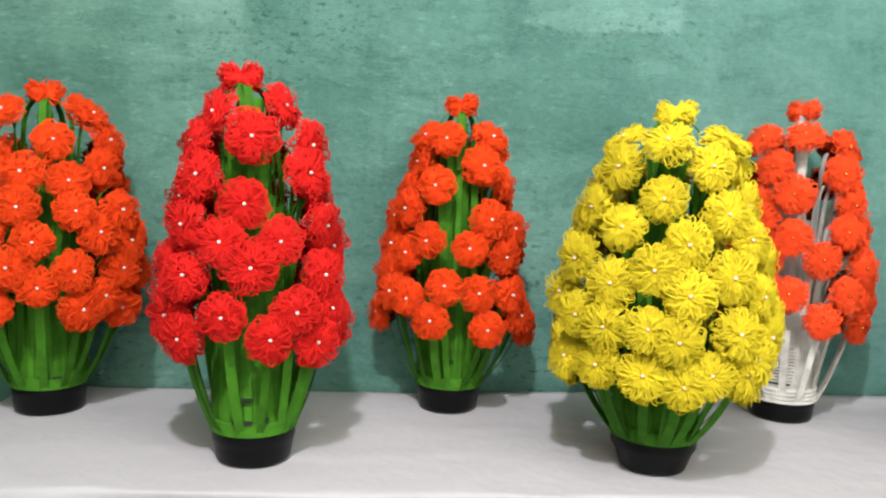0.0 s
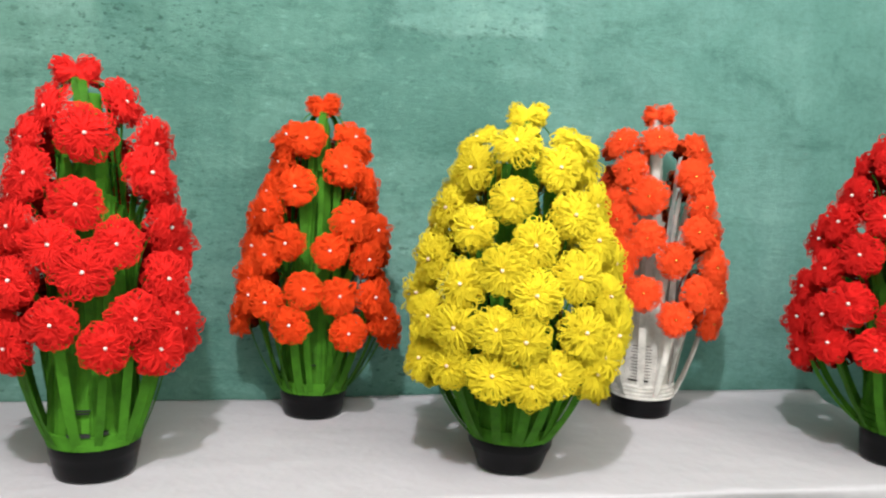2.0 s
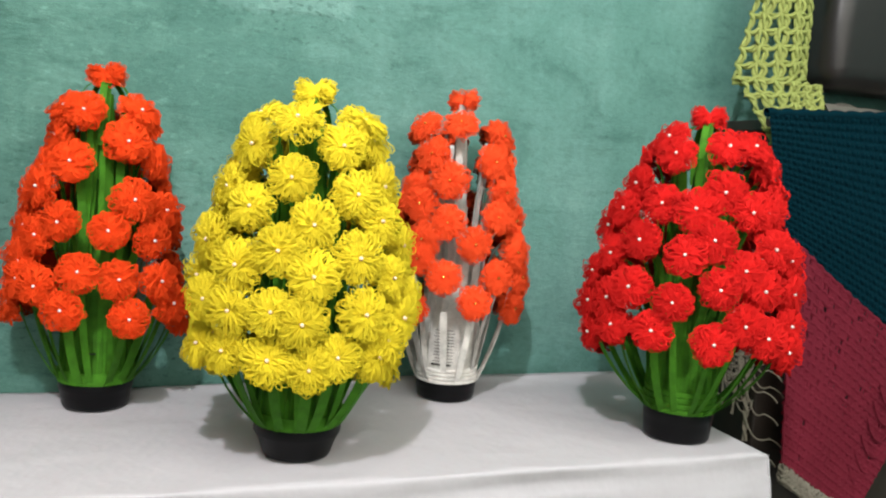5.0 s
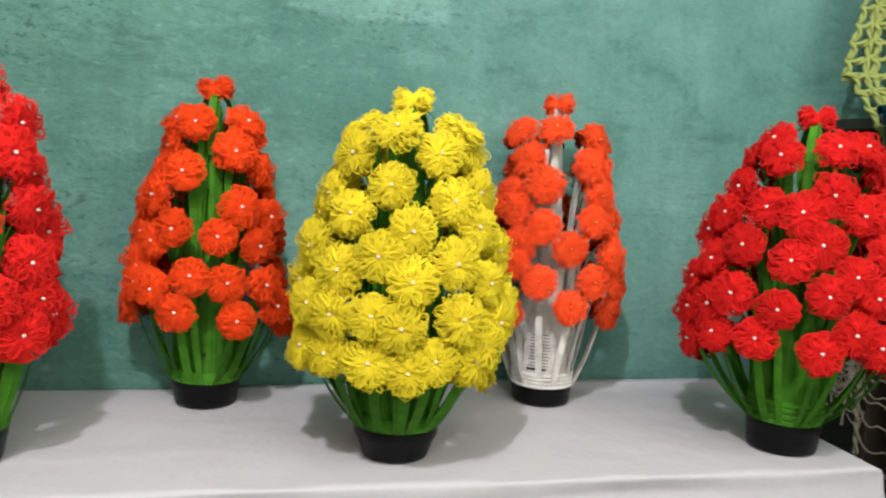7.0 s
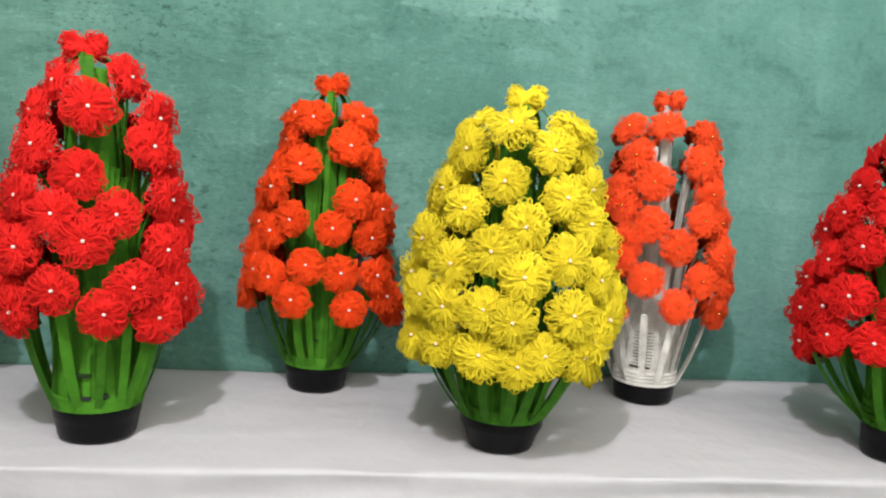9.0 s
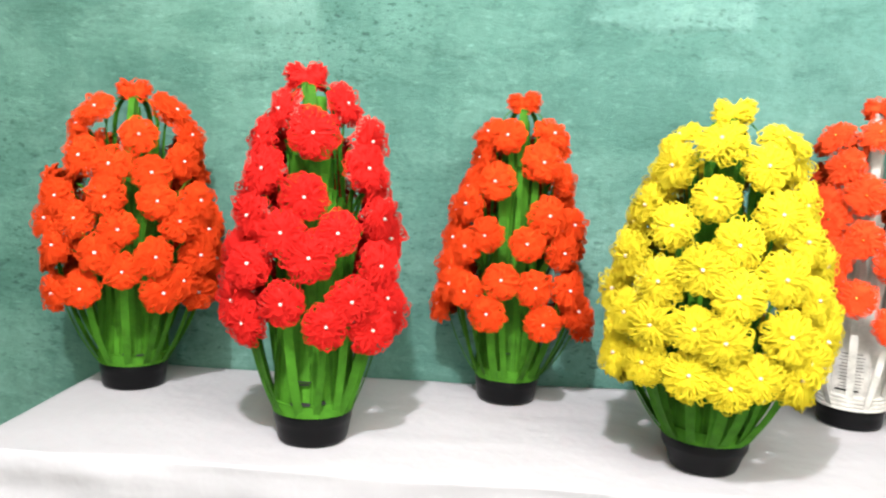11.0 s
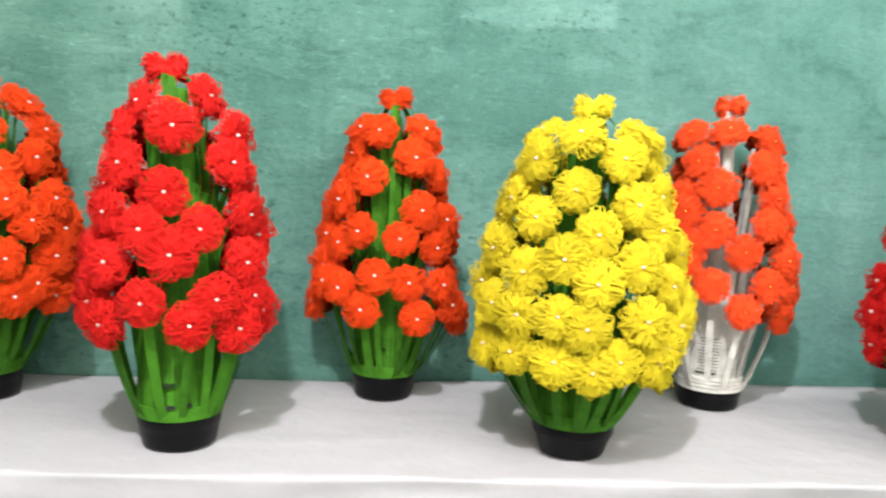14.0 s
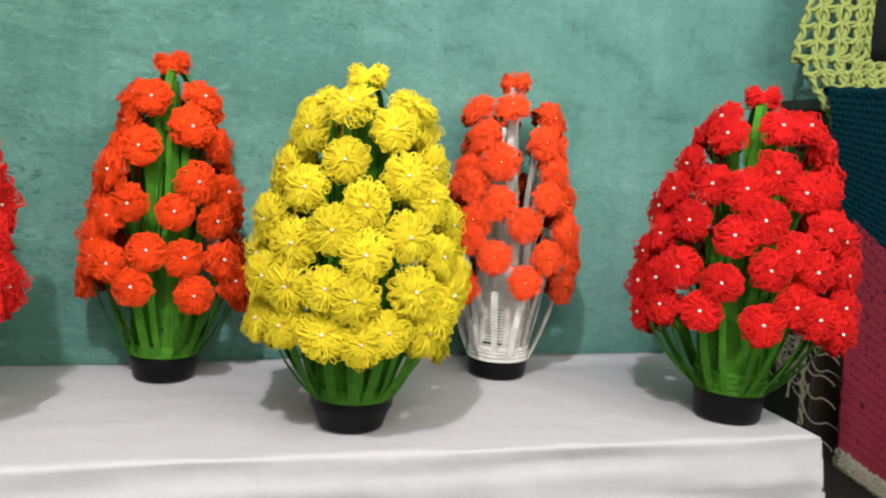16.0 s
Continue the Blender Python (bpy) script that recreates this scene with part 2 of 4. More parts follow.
def mesh_part(name, me, mat, parent=None, label="", smooth=True, sharp=0):
    if mat and not me.materials:
        me.materials.append(mat)
    if smooth:
        me.shade_smooth()
        if sharp:
            me.set_sharp_from_angle(angle=radians(sharp))
    ob = new(name, me)
    if parent:
        ob.parent = parent
    if label:
        tagged(ob, label)
    return ob


def mesh_from(name, verts, faces):
    me = bpy.data.meshes.new(name)
    me.from_pydata(verts, [], faces)
    me.update()
    return me


def box_bm(x0, x1, y0, y1, z0, z1, bevel=0.0, seg=2):
    bm = bmesh.new()
    bmesh.ops.create_cube(bm, size=1)
    for v in bm.verts:
        v.co = Vector(((x0 + x1) / 2 + v.co.x * (x1 - x0), (y0 + y1) / 2 + v.co.y * (y1 - y0), (z0 + z1) / 2 + v.co.z * (z1 - z0)))
    if bevel:
        bmesh.ops.bevel(bm, geom=bm.edges[:], offset=bevel, segments=seg, affect="EDGES", profile=0.5)
    return bm


def lathe(profile, n=40, wobble=0.0, seed=0):
    """A turned shape from (radius, height) pairs."""
    verts, faces = [], []
    for i, (r, z) in enumerate(profile):
        for j in range(n):
            a = 2 * math.pi * j / n
            rr = r * (1 + wobble * noise.noise((math.cos(a) * 1.3 + seed, math.sin(a) * 1.3, z * 25)))
            verts.append((rr * math.cos(a), rr * math.sin(a), z))
    for i in range(len(profile) - 1):
        for j in range(n):
            k = (j + 1) % n
            faces.append((i * n + j, i * n + k, (i + 1) * n + k, (i + 1) * n + j))
    faces.append(tuple(reversed(range(n))))
    faces.append(tuple(range((len(profile) - 1) * n, len(profile) * n)))
    return verts, faces


def tube(points, radius, sides, closed, verts, faces):
    """Adds a thin tube along the points to the lists."""
    p = np.asarray(points, dtype=float)
    n = len(p)
    if closed:
        tan = np.roll(p, -1, 0) - np.roll(p, 1, 0)
    else:
        tan = np.gradient(p, axis=0)
    tan /= np.linalg.norm(tan, axis=1)[:, None] + 1e-12
    ref = np.array([0.31, 0.17, 0.93])
    u = np.cross(tan, ref)
    u /= np.linalg.norm(u, axis=1)[:, None] + 1e-9
    w = np.cross(tan, u)
    base = len(verts)
    for s in range(sides):
        a = 2 * math.pi * s / sides
        verts.extend(map(tuple, p + radius * (math.cos(a) * u + math.sin(a) * w)))
    last = n if closed else n - 1
    for i in range(last):
        k = (i + 1) % n
        for s in range(sides):
            q = (s + 1) % sides
            faces.append((base + s * n + i, base + q * n + i, base + q * n + k, base + s * n + k))


def sphere(radius, squash=(1, 1, 1), u=12, v=8):
    bm = bmesh.new()
    bmesh.ops.create_uvsphere(bm, u_segments=u, v_segments=v, radius=radius)
    for w in bm.verts:
        w.co = Vector((w.co.x * squash[0], w.co.y * squash[1], w.co.z * squash[2]))
    return bm


# ---- the room ----
TABLE = 0.75
BACK = 1.515


def structure(name, bm, mat, label, smooth=False):
    ob = part(name, bm, mat, None, "", smooth)
    return tagged(ob, label, name.split("_")[0], kind="structure")


structure("floor", box_bm(-2.6, 2.6, -2.2, 1.8, -0.10, 0.0), FLOOR, "smooth unseen floor, pale grey to bounce fill light upward")
structure("ceiling", box_bm(-2.6, 2.6, -2.2, 1.8, 2.80, 2.92), CEILING, "plain white distempered ceiling")
structure("wall_west", box_bm(-2.5, -2.38, -2.1, BACK, 0.0, 2.80), WALL, "green painted plaster side wall")
structure("wall_east", box_bm(2.38, 2.5, -2.1, BACK, 0.0, 2.80), WALL, "green painted plaster side wall")


def joined(boxes):
    """Several blocks in one mesh."""
    bm = bmesh.new()
    for q in boxes:
        me = bpy.data.meshes.new("block")
        one = box_bm(*q)
        one.to_mesh(me)
        one.free()
        bm.from_mesh(me)
        bpy.data.meshes.remove(me)
    return bm


# the wall behind the camera, with an unseen window added for frontal fill
# its white is chosen to bounce light back towards the table
structure("wall_south", joined([(-2.38, -1.06, -2.1, -1.98, 0.0, 2.80), (1.66, 2.38, -2.1, -1.98, 0.0, 2.80), (-1.06, 1.66, -2.1, -1.98, 0.0, 0.93), (-1.06, 1.66, -2.1, -1.98, 2.31, 2.80)]), CEILING, "unseen white wall, pale for bounce light, with an added opening")
window = tagged(new("added_window_1"), "unseen opening with a thin dark frame, added round the fill lamp", "window", kind="structure")
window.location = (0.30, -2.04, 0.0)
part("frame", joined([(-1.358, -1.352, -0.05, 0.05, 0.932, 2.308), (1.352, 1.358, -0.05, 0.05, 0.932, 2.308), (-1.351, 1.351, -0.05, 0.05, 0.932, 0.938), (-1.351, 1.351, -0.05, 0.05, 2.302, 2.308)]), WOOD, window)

# the back wall: uneven hand-trowelled plaster
nx, nz = 130, 76
verts, faces = [], []
for j in range(nz + 1):
    for i in range(nx + 1):
        x, z = -2.5 + 5.0 * i / nx, 2.80 * j / nz
        d = 0.004 * noise.noise((x * 2.1, z * 2.6, 3.0)) + 0.0016 * noise.noise((x * 9, z * 12, 7.0))
        verts.append((x, BACK + d, z))
for j in range(nz):
    for i in range(nx):
        a = j * (nx + 1) + i
        faces.append((a, a + 1, a + nx + 2, a + nx + 1))
off = len(verts)
verts += [(-2.5, BACK + 0.12, 0), (2.5, BACK + 0.12, 0), (2.5, BACK + 0.12, 2.8), (-2.5, BACK + 0.12, 2.8)]
faces.append((off + 1, off, off + 3, off + 2))
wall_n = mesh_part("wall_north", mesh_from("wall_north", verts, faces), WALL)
tagged(wall_n, "weathered sea-green painted plaster wall, stained and pitted", "wall", kind="structure")


# painted dado with an uneven upper edge
verts, faces = [], []
n = 120
for i in range(n + 1):
    x = -2.38 + 4.76 * i / n
    h = 0.455 + 0.004 * noise.noise((x * 14, 1.0, 2.0))
    verts += [(x, BACK - 0.007, 0.0), (x, BACK - 0.007, h), (x, BACK + 0.004, h + 0.001)]
for i in range(n):
    a = 3 * i
    faces += [(a, a + 3, a + 4, a + 1), (a + 1, a + 4, a + 5, a + 2)]
tagged(mesh_part("baseboard", mesh_from("baseboard", verts, faces), DADO), "dark red painted dado along the wall foot", "dado", kind="structure")

# ---- table and cloth ----
X0, X1, Y0, Y1 = -0.70, 1.132, 1.030, 1.500
table = tagged(new("table"), "plain dark wooden table hidden under a white cloth", "table")
table.location = ((X0 + X1) / 2, (Y0 + Y1) / 2, 0)
hx, hy = (X1 - X0) / 2 - 0.006, (Y1 - Y0) / 2 - 0.022
part("tabletop", box_bm(-hx, hx, -hy, hy, TABLE - 0.035, TABLE - 0.004, 0.004), WOOD, table)
for sx in (-1, 1):
    for sy in (-1, 1):
        part("leg", box_bm(sx * (hx - 0.06) - 0.025, sx * (hx - 0.06) + 0.025, sy * (hy - 0.05) - 0.025, sy * (hy - 0.05) + 0.025, 0, TABLE - 0.036, 0.003), WOOD, table)


def tablecloth():
    """A cotton sheet over the top, falling in soft folds over the front and the ends."""
    drop = 0.62
    w, d = X1 - X0, Y1 - Y0
    us = np.concatenate([np.linspace(-drop, -0.012, 22), np.linspace(-0.006, w + 0.006, 170), np.linspace(w + 0.012, w + drop, 22)])
    vs = np.concatenate([np.concatenate([np.linspace(-drop, -0.012, 60), [-0.008, -0.005, -0.003, -0.0015]]), np.linspace(0.0, d, 48)])
    verts, faces = [], []
    rad = 0.005

    def fall(s):
        """Sideways reach and height of a sheet that runs s past an edge."""
        if s <= 0:
            return 0.0, 0.0
        a = min(s / rad, math.pi / 2)
        return rad * math.sin(a), -rad * (1 - math.cos(a)) - max(0.0, s - rad * math.pi / 2)

    for v in vs:
        for u in us:
            ex = max(0, -u, u - w)
            ey = max(0, -v)
            ox, zx = fall(ex)
            oy, zy = fall(ey)
            sx = -1 if u < 0 else 1
            x = X0 + min(max(u, 0), w) + sx * ox
            y = Y0 + max(v, 0) - oy
            z = TABLE + min(zx, zy)
            if ey > 0:
                k = min(1, ey / 0.35)
                f = 0.5 + 0.5 * math.sin(u * 23 + 2.2 * math.sin(u * 5.3))
                y -= k * (0.030 * f - 0.020 + 0.015 * noise.noise((u * 9, v * 3, 1))) + 0.012 * noise.noise((u * 4, v * 20, 6)) * min(1, ey / 0.03) + 0.0045 * noise.noise((u * 2.5 + 4, v * 42, 9)) * min(1, ey / 0.03) + 0.006 * abs(noise.noise((u * 13 + v * 4, v * 5, 3))) * min(1, ey / 0.05)
                if u >= 0:
                    y -= 0.011 * math.exp(-u / 0.22) * (0.5 + 0.5 * math.sin(u * 62 + ey * 9)) * min(1, ey / 0.06)
                x += k * 0.012 * noise.noise((u * 7, v * 4, 9))
            if ex > 0:
                k = min(1, ex / 0.35)
                x += sx * k * (0.030 * (0.5 + 0.5 * math.sin(v * 26 + 1.0)) + 0.02)
            if ex > 0 and ey > 0:
                x += sx * 0.10 * min(ex, ey)
                y -= 0.10 * min(ex, ey)
            if ex == 0 and ey == 0:
                z += 0.0014 * noise.noise((u * 6, v * 9, 4)) + 0.0014 * max(0, noise.noise((u * 2.2, v * 24, 8))) + 0.0012 * max(0, 0.25 - abs(noise.noise((u * 3.1 + v * 2, v * 3.3 - u, 12)))) * 4
            if ey == 0:
                # the back hem is lifted towards one end to fit the camera's view
                z += 0.012 * min(1, max(0, (u - 0.70) / 0.5)) * max(0, (v - d + 0.045) / 0.045) ** 2
            if z < 0.02:
                z = 0.02
            verts.append((x, y, z))
    n = len(us)
    for j in range(len(vs) - 1):
        for i in range(n - 1):
            faces.append((j * n + i, j * n + i + 1, (j + 1) * n + i + 1, (j + 1) * n + i))
    ob = mesh_part("tablecloth", mesh_from("tablecloth", verts, faces), CLOTH)
    so = ob.modifiers.new("thickness", "SOLIDIFY")
    so.thickness, so.offset = 0.0015, -1
    return tagged(ob, "plain white cotton tablecloth, softly creased, draped over the table", "tablecloth")


tablecloth()


# ---- yarn flowers ----
def soften(me, centre, share):
    """Turns the yarn's normals towards those of the whole tuft, as fuzz scatters light."""
    me.update()
    soft_n = []
    for w in me.vertices:
        whole = (w.co - Vector(centre)).normalized()
        soft_n.append((w.normal * (1 - share) + whole * share).normalized())
    me.shade_smooth()
    me.normals_split_custom_set_from_vertices(soft_n)


def flower_mesh(name, seed, petals, loops, radius, thick, wide, wild, mat, coarse=False, flare=1.0, fill=0.85):
    """A loom flower: petals of many nested yarn loops, three deep, round a woolly pad; faces +z."""
    rng = random.Random(seed)
    verts, faces = [], []
    seg = 7 if coarse else 10
    u = np.linspace(0, 2 * math.pi, seg, endpoint=False)
    shift = rng.uniform(0, 6.28)
    for lift, reach, count, turn in ((20, 1.03, loops, 0.0), (5, 1.08, loops - 1, 0.5), (-10, 1.03, loops - 1, 0.1), (40, 0.62, 2, 0.3)):
        for p in range(petals):
            az = shift + 2 * math.pi * (p + turn + rng.uniform(-0.15, 0.15)) / petals
            size = rng.uniform(0.90, 1.07)
            tip = radians(lift * flare + rng.uniform(-6, 6))
            for k in range(count):
                a = az + rng.uniform(-1, 1) * (0.10 + 0.22 * wild)
                e = tip + radians(rng.uniform(-5, 5) * (1 + wild))
                L = radius * reach * size * rng.uniform(0.88, 1.05)
                W = wide * L * (1 - 0.72 * k / max(1, count)) * rng.uniform(0.85, 1.15)
                tw = rng.uniform(-0.5, 0.5) * (0.5 + 1.5 * wild)
                x = L * (0.08 + 0.92 * (1 - np.cos(u)) / 2)
                y = W * np.sin(u) * (0.30 + 0.70 * x / L)
                arch = L * (0.08 * np.sin(math.pi * x / L) - 0.14 * (x / L) ** 2 * rng.uniform(0.0, 1.3))
                yy, zz = y * math.cos(tw), y * math.sin(tw) + arch
                px, pz = x * math.cos(e) - zz * math.sin(e), x * math.sin(e) + zz * math.cos(e)
                pts = np.stack([px * math.cos(a) - yy * math.sin(a), px * math.sin(a) + yy * math.cos(a), pz], 1)
                tube(pts, thick * rng.uniform(0.85, 1.15), 3, True, verts, faces)
    # woolly pad that fills the petals, combed outwards
    base, n = len(verts), petals * 6
    prof = ((0.0, 0.08), (0.16, 0.12), (0.36, 0.19), (0.58, 0.245), (0.74, 0.24), (0.83, 0.14), (0.85, 0.02), (0.78, -0.10), (0.50, -0.12), (0.0, -0.10))
    for r, z in prof:
        for i in range(n):
            a = 2 * math.pi * i / n
            q = radius * r * fill * (1 + 0.16 * r * math.cos(petals * (a - shift)) + 0.04 * rng.uniform(-1, 1))
            comb = 0.022 * (1 if i % 2 else -1) * min(1, 2 * r) + 0.014 * rng.uniform(-1, 1) * (r > 0)
            verts.append((q * math.cos(a), q * math.sin(a), radius * (z * flare + comb)))
    for j in range(len(prof) - 1):
        for i in range(n):
            k = (i + 1) % n
            faces.append((base + j * n + i, base + (j + 1) * n + i, base + (j + 1) * n + k, base + j * n + k))
    me = mesh_from(name, verts, faces)
    me.materials.append(mat)
    soften(me, (0, 0, -1.7 * radius), 0.50)
    return me


def bow_mesh(name, seed, radius, thick, mat):
    """The flower that tops a cone, pinched by its ribbon into two bunches along x."""
    rng = random.Random(seed)
    verts, faces = [], []
    u = np.linspace(0, 2 * math.pi, 11, endpoint=False)
    for k in range(150):
        a = (0 if k % 2 else math.pi) + rng.uniform(-1.25, 1.25)
        e = radians(rng.uniform(-48, 48))
        L = radius * rng.uniform(0.78, 1.04)
        W = L * rng.uniform(0.10, 0.26)
        tw = rng.uniform(-1.4, 1.4)
        x = L * (0.05 + 0.95 * (1 - np.cos(u)) / 2)
        y = W * np.sin(u) * (0.3 + 0.7 * x / L)
        yy, zz = y * math.cos(tw), y * math.sin(tw)
        px, pz = x * math.cos(e) - zz * math.sin(e), x * math.sin(e) + zz * math.cos(e)
        pts = np.stack([px * math.cos(a) - yy * math.sin(a), px * math.sin(a) + yy * math.cos(a), pz * 0.85], 1)
        tube(pts, thick * rng.uniform(0.85, 1.15), 3, True, verts, faces)
    n, m = 16, 9
    for side in (-1, 1):
        base = len(verts)
        for j in range(m + 1):
            t = math.pi * j / m
            for i in range(n):
                a = 2 * math.pi * i / n
                q = radius * 0.46 * (1 + 0.10 * rng.uniform(-1, 1))
                verts.append((side * radius * 0.37 + q * math.sin(t) * math.cos(a), q * 1.2 * math.sin(t) * math.sin(a), q * 0.88 * math.cos(t)))
        for j in range(m):
            for i in range(n):
                k = (i + 1) % n
                faces.append((base + j * n + i, base + (j + 1) * n + i, base + (j + 1) * n + k, base + j * n + k))
    me = mesh_from(name, verts, faces)
    me.materials.append(mat)
    soften(me, (0, 0, -1.0 * radius), 0.4)
    return me


def flower_kinds(mat, seed, petals, loops, radius, thick, wide, wild):
    near = [flower_mesh("flower", seed + i, petals, loops, radius, thick, wide, wild, mat, fill=0.88 - 0.2 * wild) for i in range(5)]
    crown = bow_mesh("flower", seed + 7, radius * 1.02, thick, mat)
    far = [flower_mesh("flower", seed + 9, petals, 3, radius, thick * 1.9, wide, wild, mat, True)]
    return near, far, crown


def bead_mesh(radius, mat):
    bm = sphere(radius, (1, 1, 1), 12, 8)
    me = bpy.data.meshes.new("bead")
    bm.to_mesh(me)
    bm.free()
    me.materials.append(mat)
    me.shade_smooth()
    return me


PEACH = material("peach_pearl", (0.85, 0.62, 0.42), 0.2, coat=0.6)
PEACH_BEAD = bead_mesh(0.0029, PEACH)
PEARL_BEAD, GOLD_BEAD = bead_mesh(0.0028, PEARL), bead_mesh(0.0029, GOLD)


def strip(points, widths, thick, side):
    """A flat ribbon along the points; side: the direction of its width at each point."""
    verts, faces = [], []
    n = len(points)
    for i, p in enumerate(points):
        a, b = points[max(i - 1, 0)], points[min(i + 1, n - 1)]
        t = (Vector(b) - Vector(a)).normalized()
        s = Vector(side[i])
        s = (s - t * s.dot(t)).normalized()
        f = t.cross(s)
        w = widths[i] / 2
        for cs, cf in ((-1, -0.35), (-0.94, 0.05), (0, 0.40), (0.94, 0.05), (1, -0.35), (0, -0.05)):
            verts.append(tuple(Vector(p) + s * (w * cs) + f * (thick * cf)))
    for i in range(n - 1):
        for k in range(6):
            q = (k + 1) % 6
            faces.append((i * 6 + k, i * 6 + q, (i + 1) * 6 + q, (i + 1) * 6 + k))
    faces.append((5, 4, 3, 2, 1, 0))
    faces.append(tuple((n - 1) * 6 + k for k in range(6)))
    return verts, faces


def bezier(p, n):
    out = []
    for i in range(n + 1):
        t = i / n
        q = [Vector(a) for a in p]
        while len(q) > 1:
            q = [a.lerp(b, t) for a, b in zip(q, q[1:])]
        out.append(q[0])
    return out


def around(az):
    """Unit vector away from the axis; 0 degrees faces the front, positive to the right."""
    a = radians(az)
    return Vector((math.sin(a), -math.cos(a), 0))


def flower_vase(spec):
    name, (bx, by), lean = "flower_arrangement", spec["base"], spec["lean"]
    rng = random.Random(spec["seed"])
    rp, hp, top = spec["pot"][0], spec["pot"][1], spec["top"]
    taper = spec["pot"][2]
    leafmat = spec["ribbon"]
    root = tagged(new(name), spec["label"], "yarn flowers", "yarn flower arrangements on the table")
    root.matrix_world = pose(bx, by, TABLE + 0.0022, spec.get("nod", 0), lean, 0)

    # pot: a cut-down tub with a rounded foot, a wrapped band and an open rim
    rb = rp * taper
    v, f = lathe([(rb * 0.90, 0.0), (rb * 0.96, 0.0015), (rb, 0.006), (rb + (rp - rb) * 0.45, hp * 0.45), (rp * 0.985, hp * 0.66), (rp * 1.0, hp * 0.70),
                  (rp * 1.004, hp * 0.90), (rp * 0.995, hp), (rp * 0.96, hp + 0.001), (rp * 0.94, hp - 0.01)], 48, 0.012, spec["seed"])
    mesh_part("pot", mesh_from("pot", v, f), BLACK, root, "glossy black plastic pot")

    # body: the wrapped bottle that carries the ribbons
    slim = spec["slim"]
    prof = []
    steps = 46
    for i in range(steps + 1):
        t = i / steps
        z = hp - 0.012 + t * (top - 0.02 - hp)
        s = min(1, max(0, (t - 0.22) / 0.5))
        s = s * s * (3 - 2 * s)
        r = rp * 0.93 * (1 - s) + slim * s * (1 - 0.5 * max(0, t - 0.7) / 0.3)
        prof.append((r + 0.0012 * (i % 2), z))
    v, f = lathe(prof, 32, 0.02, spec["seed"] + 4)
    mesh_part("body", mesh_from("body", v, f), spec["core"], root, spec["core_label"])

    # the woven band over the pot's rim
    for k in range(spec["bands"]):
        z0 = hp - 0.003 + k * spec["band_pitch"]
        h = spec["band_h"]
        o = 0.0025 - 0.0004 * k
        v, f = lathe([(rp + o - 0.003, z0), (rp + o, z0 + 0.001), (rp + o + 0.0006, z0 + h / 2), (rp + o, z0 + h - 0.001), (rp + o - 0.003, z0 + h)], 44, 0.012, k + spec["seed"])
        f = f[:-2]
        mesh_part("band", mesh_from("band", v, f), leafmat, root, "", True, 30)

    # dark strips laid over the weave in place of its gaps
    for az, z, wid, h in spec["gaps"]:
        v, f = [], []
        rr = rp + 0.0052 if leafmat == GREEN else rp * 0.965
        for i in range(7):
            o = around(az + wid * (i / 6 - 0.5))
            for q, dz in ((rr, 0), (rr, h), (rr - 0.004, h), (rr - 0.004, 0)):
                v.append(tuple(o * q + Vector((0, 0, z + dz))))
        for i in range(6):
            for k in range(4):
                m = (k + 1) % 4
                f.append((i * 4 + k, i * 4 + 4 + k, i * 4 + 4 + m, i * 4 + m))
        mesh_part("gap", mesh_from("gap", v, f), GAP_DARK if leafmat == GREEN or h > 0.002 else GAP_GREY, root, "", False)

    zs, rs = [p[0] / 1000 for p in spec["profile"]], [p[1] / 1000 for p in spec["profile"]]

    def reach(z):
        return float(np.interp(z, zs, rs))

    near, far, tip = spec["flowers"]
    spots = [(float(a.split(",")[0]), float(a.split(",")[1]) / 1000, True) for a in spec["seen"].split()]
    # the hidden half, at the same density
    z = zs[0] + 0.02
    row = 0
    while z < top - 0.06:
        r = reach(z)
        count = max(3, int(math.pi * r / 0.068))
        for i in range(count):
            az = spec["front"] + 100 + 160 * (i + 0.5 * (row % 2)) / max(1, count - 0.5) + rng.uniform(-5, 5)
            spots.append((az, z + rng.uniform(-0.012, 0.012), False))
        z += 0.062
        row += 1

    def stem(points, width, sides, bend=10):
        w = [width * (0.85 + 0.15 * math.sin(3 * i / len(points))) for i in range(len(points))]
        v, f = strip(points, w, 0.0022, sides)
        mesh_part("stem", mesh_from("stem", v, f), leafmat, root, "", True, 25)

    for i, (az, z, seen) in enumerate(spots):
        r = reach(z)
        out = around(az)
        high = min(1, max(0, (z - (top - 0.092)) / 0.05))
        up = radians(7 + spec["tilt"] * high + rng.uniform(-9, 9)) if z > zs[0] + 0.05 else radians(rng.uniform(-8, 8))
        face = spec["front"] + 0.70 * ((az - spec["front"] + 180) % 360 - 180) if seen else az
        n = around(face + rng.uniform(-9, 9)) * math.cos(up) + Vector((0, 0, math.sin(up)))
        at = out * (r - 0.004) + Vector((0, 0, z))
        m = Matrix.Translation(at) @ n.to_track_quat("Z", "Y").to_matrix().to_4x4() @ pose(0, 0, 0, 0, 0, rng.uniform(0, 360))
        s = spec["size"] * rng.uniform(0.93, 1.07)
        me = rng.choice(near) if seen else far[0]
        fl = mesh_part("flower", me, None, root, "", False)
        fl.matrix_local = m @ Matrix.Scale(s, 4)
        if seen:
            bead = mesh_part("bead", spec["bead"], None, fl, "", False)
            bead.location = (0, 0, 0.0085)
        # its ribbon stem, from the pot's rim
        a0 = az + rng.uniform(-9, 9)
        tuck = spec.get("tuck", 0.985) if z - hp > 0.2 else 0.985
        foot = around(a0) * (rp * tuck) + Vector((0, 0, hp - 0.002))
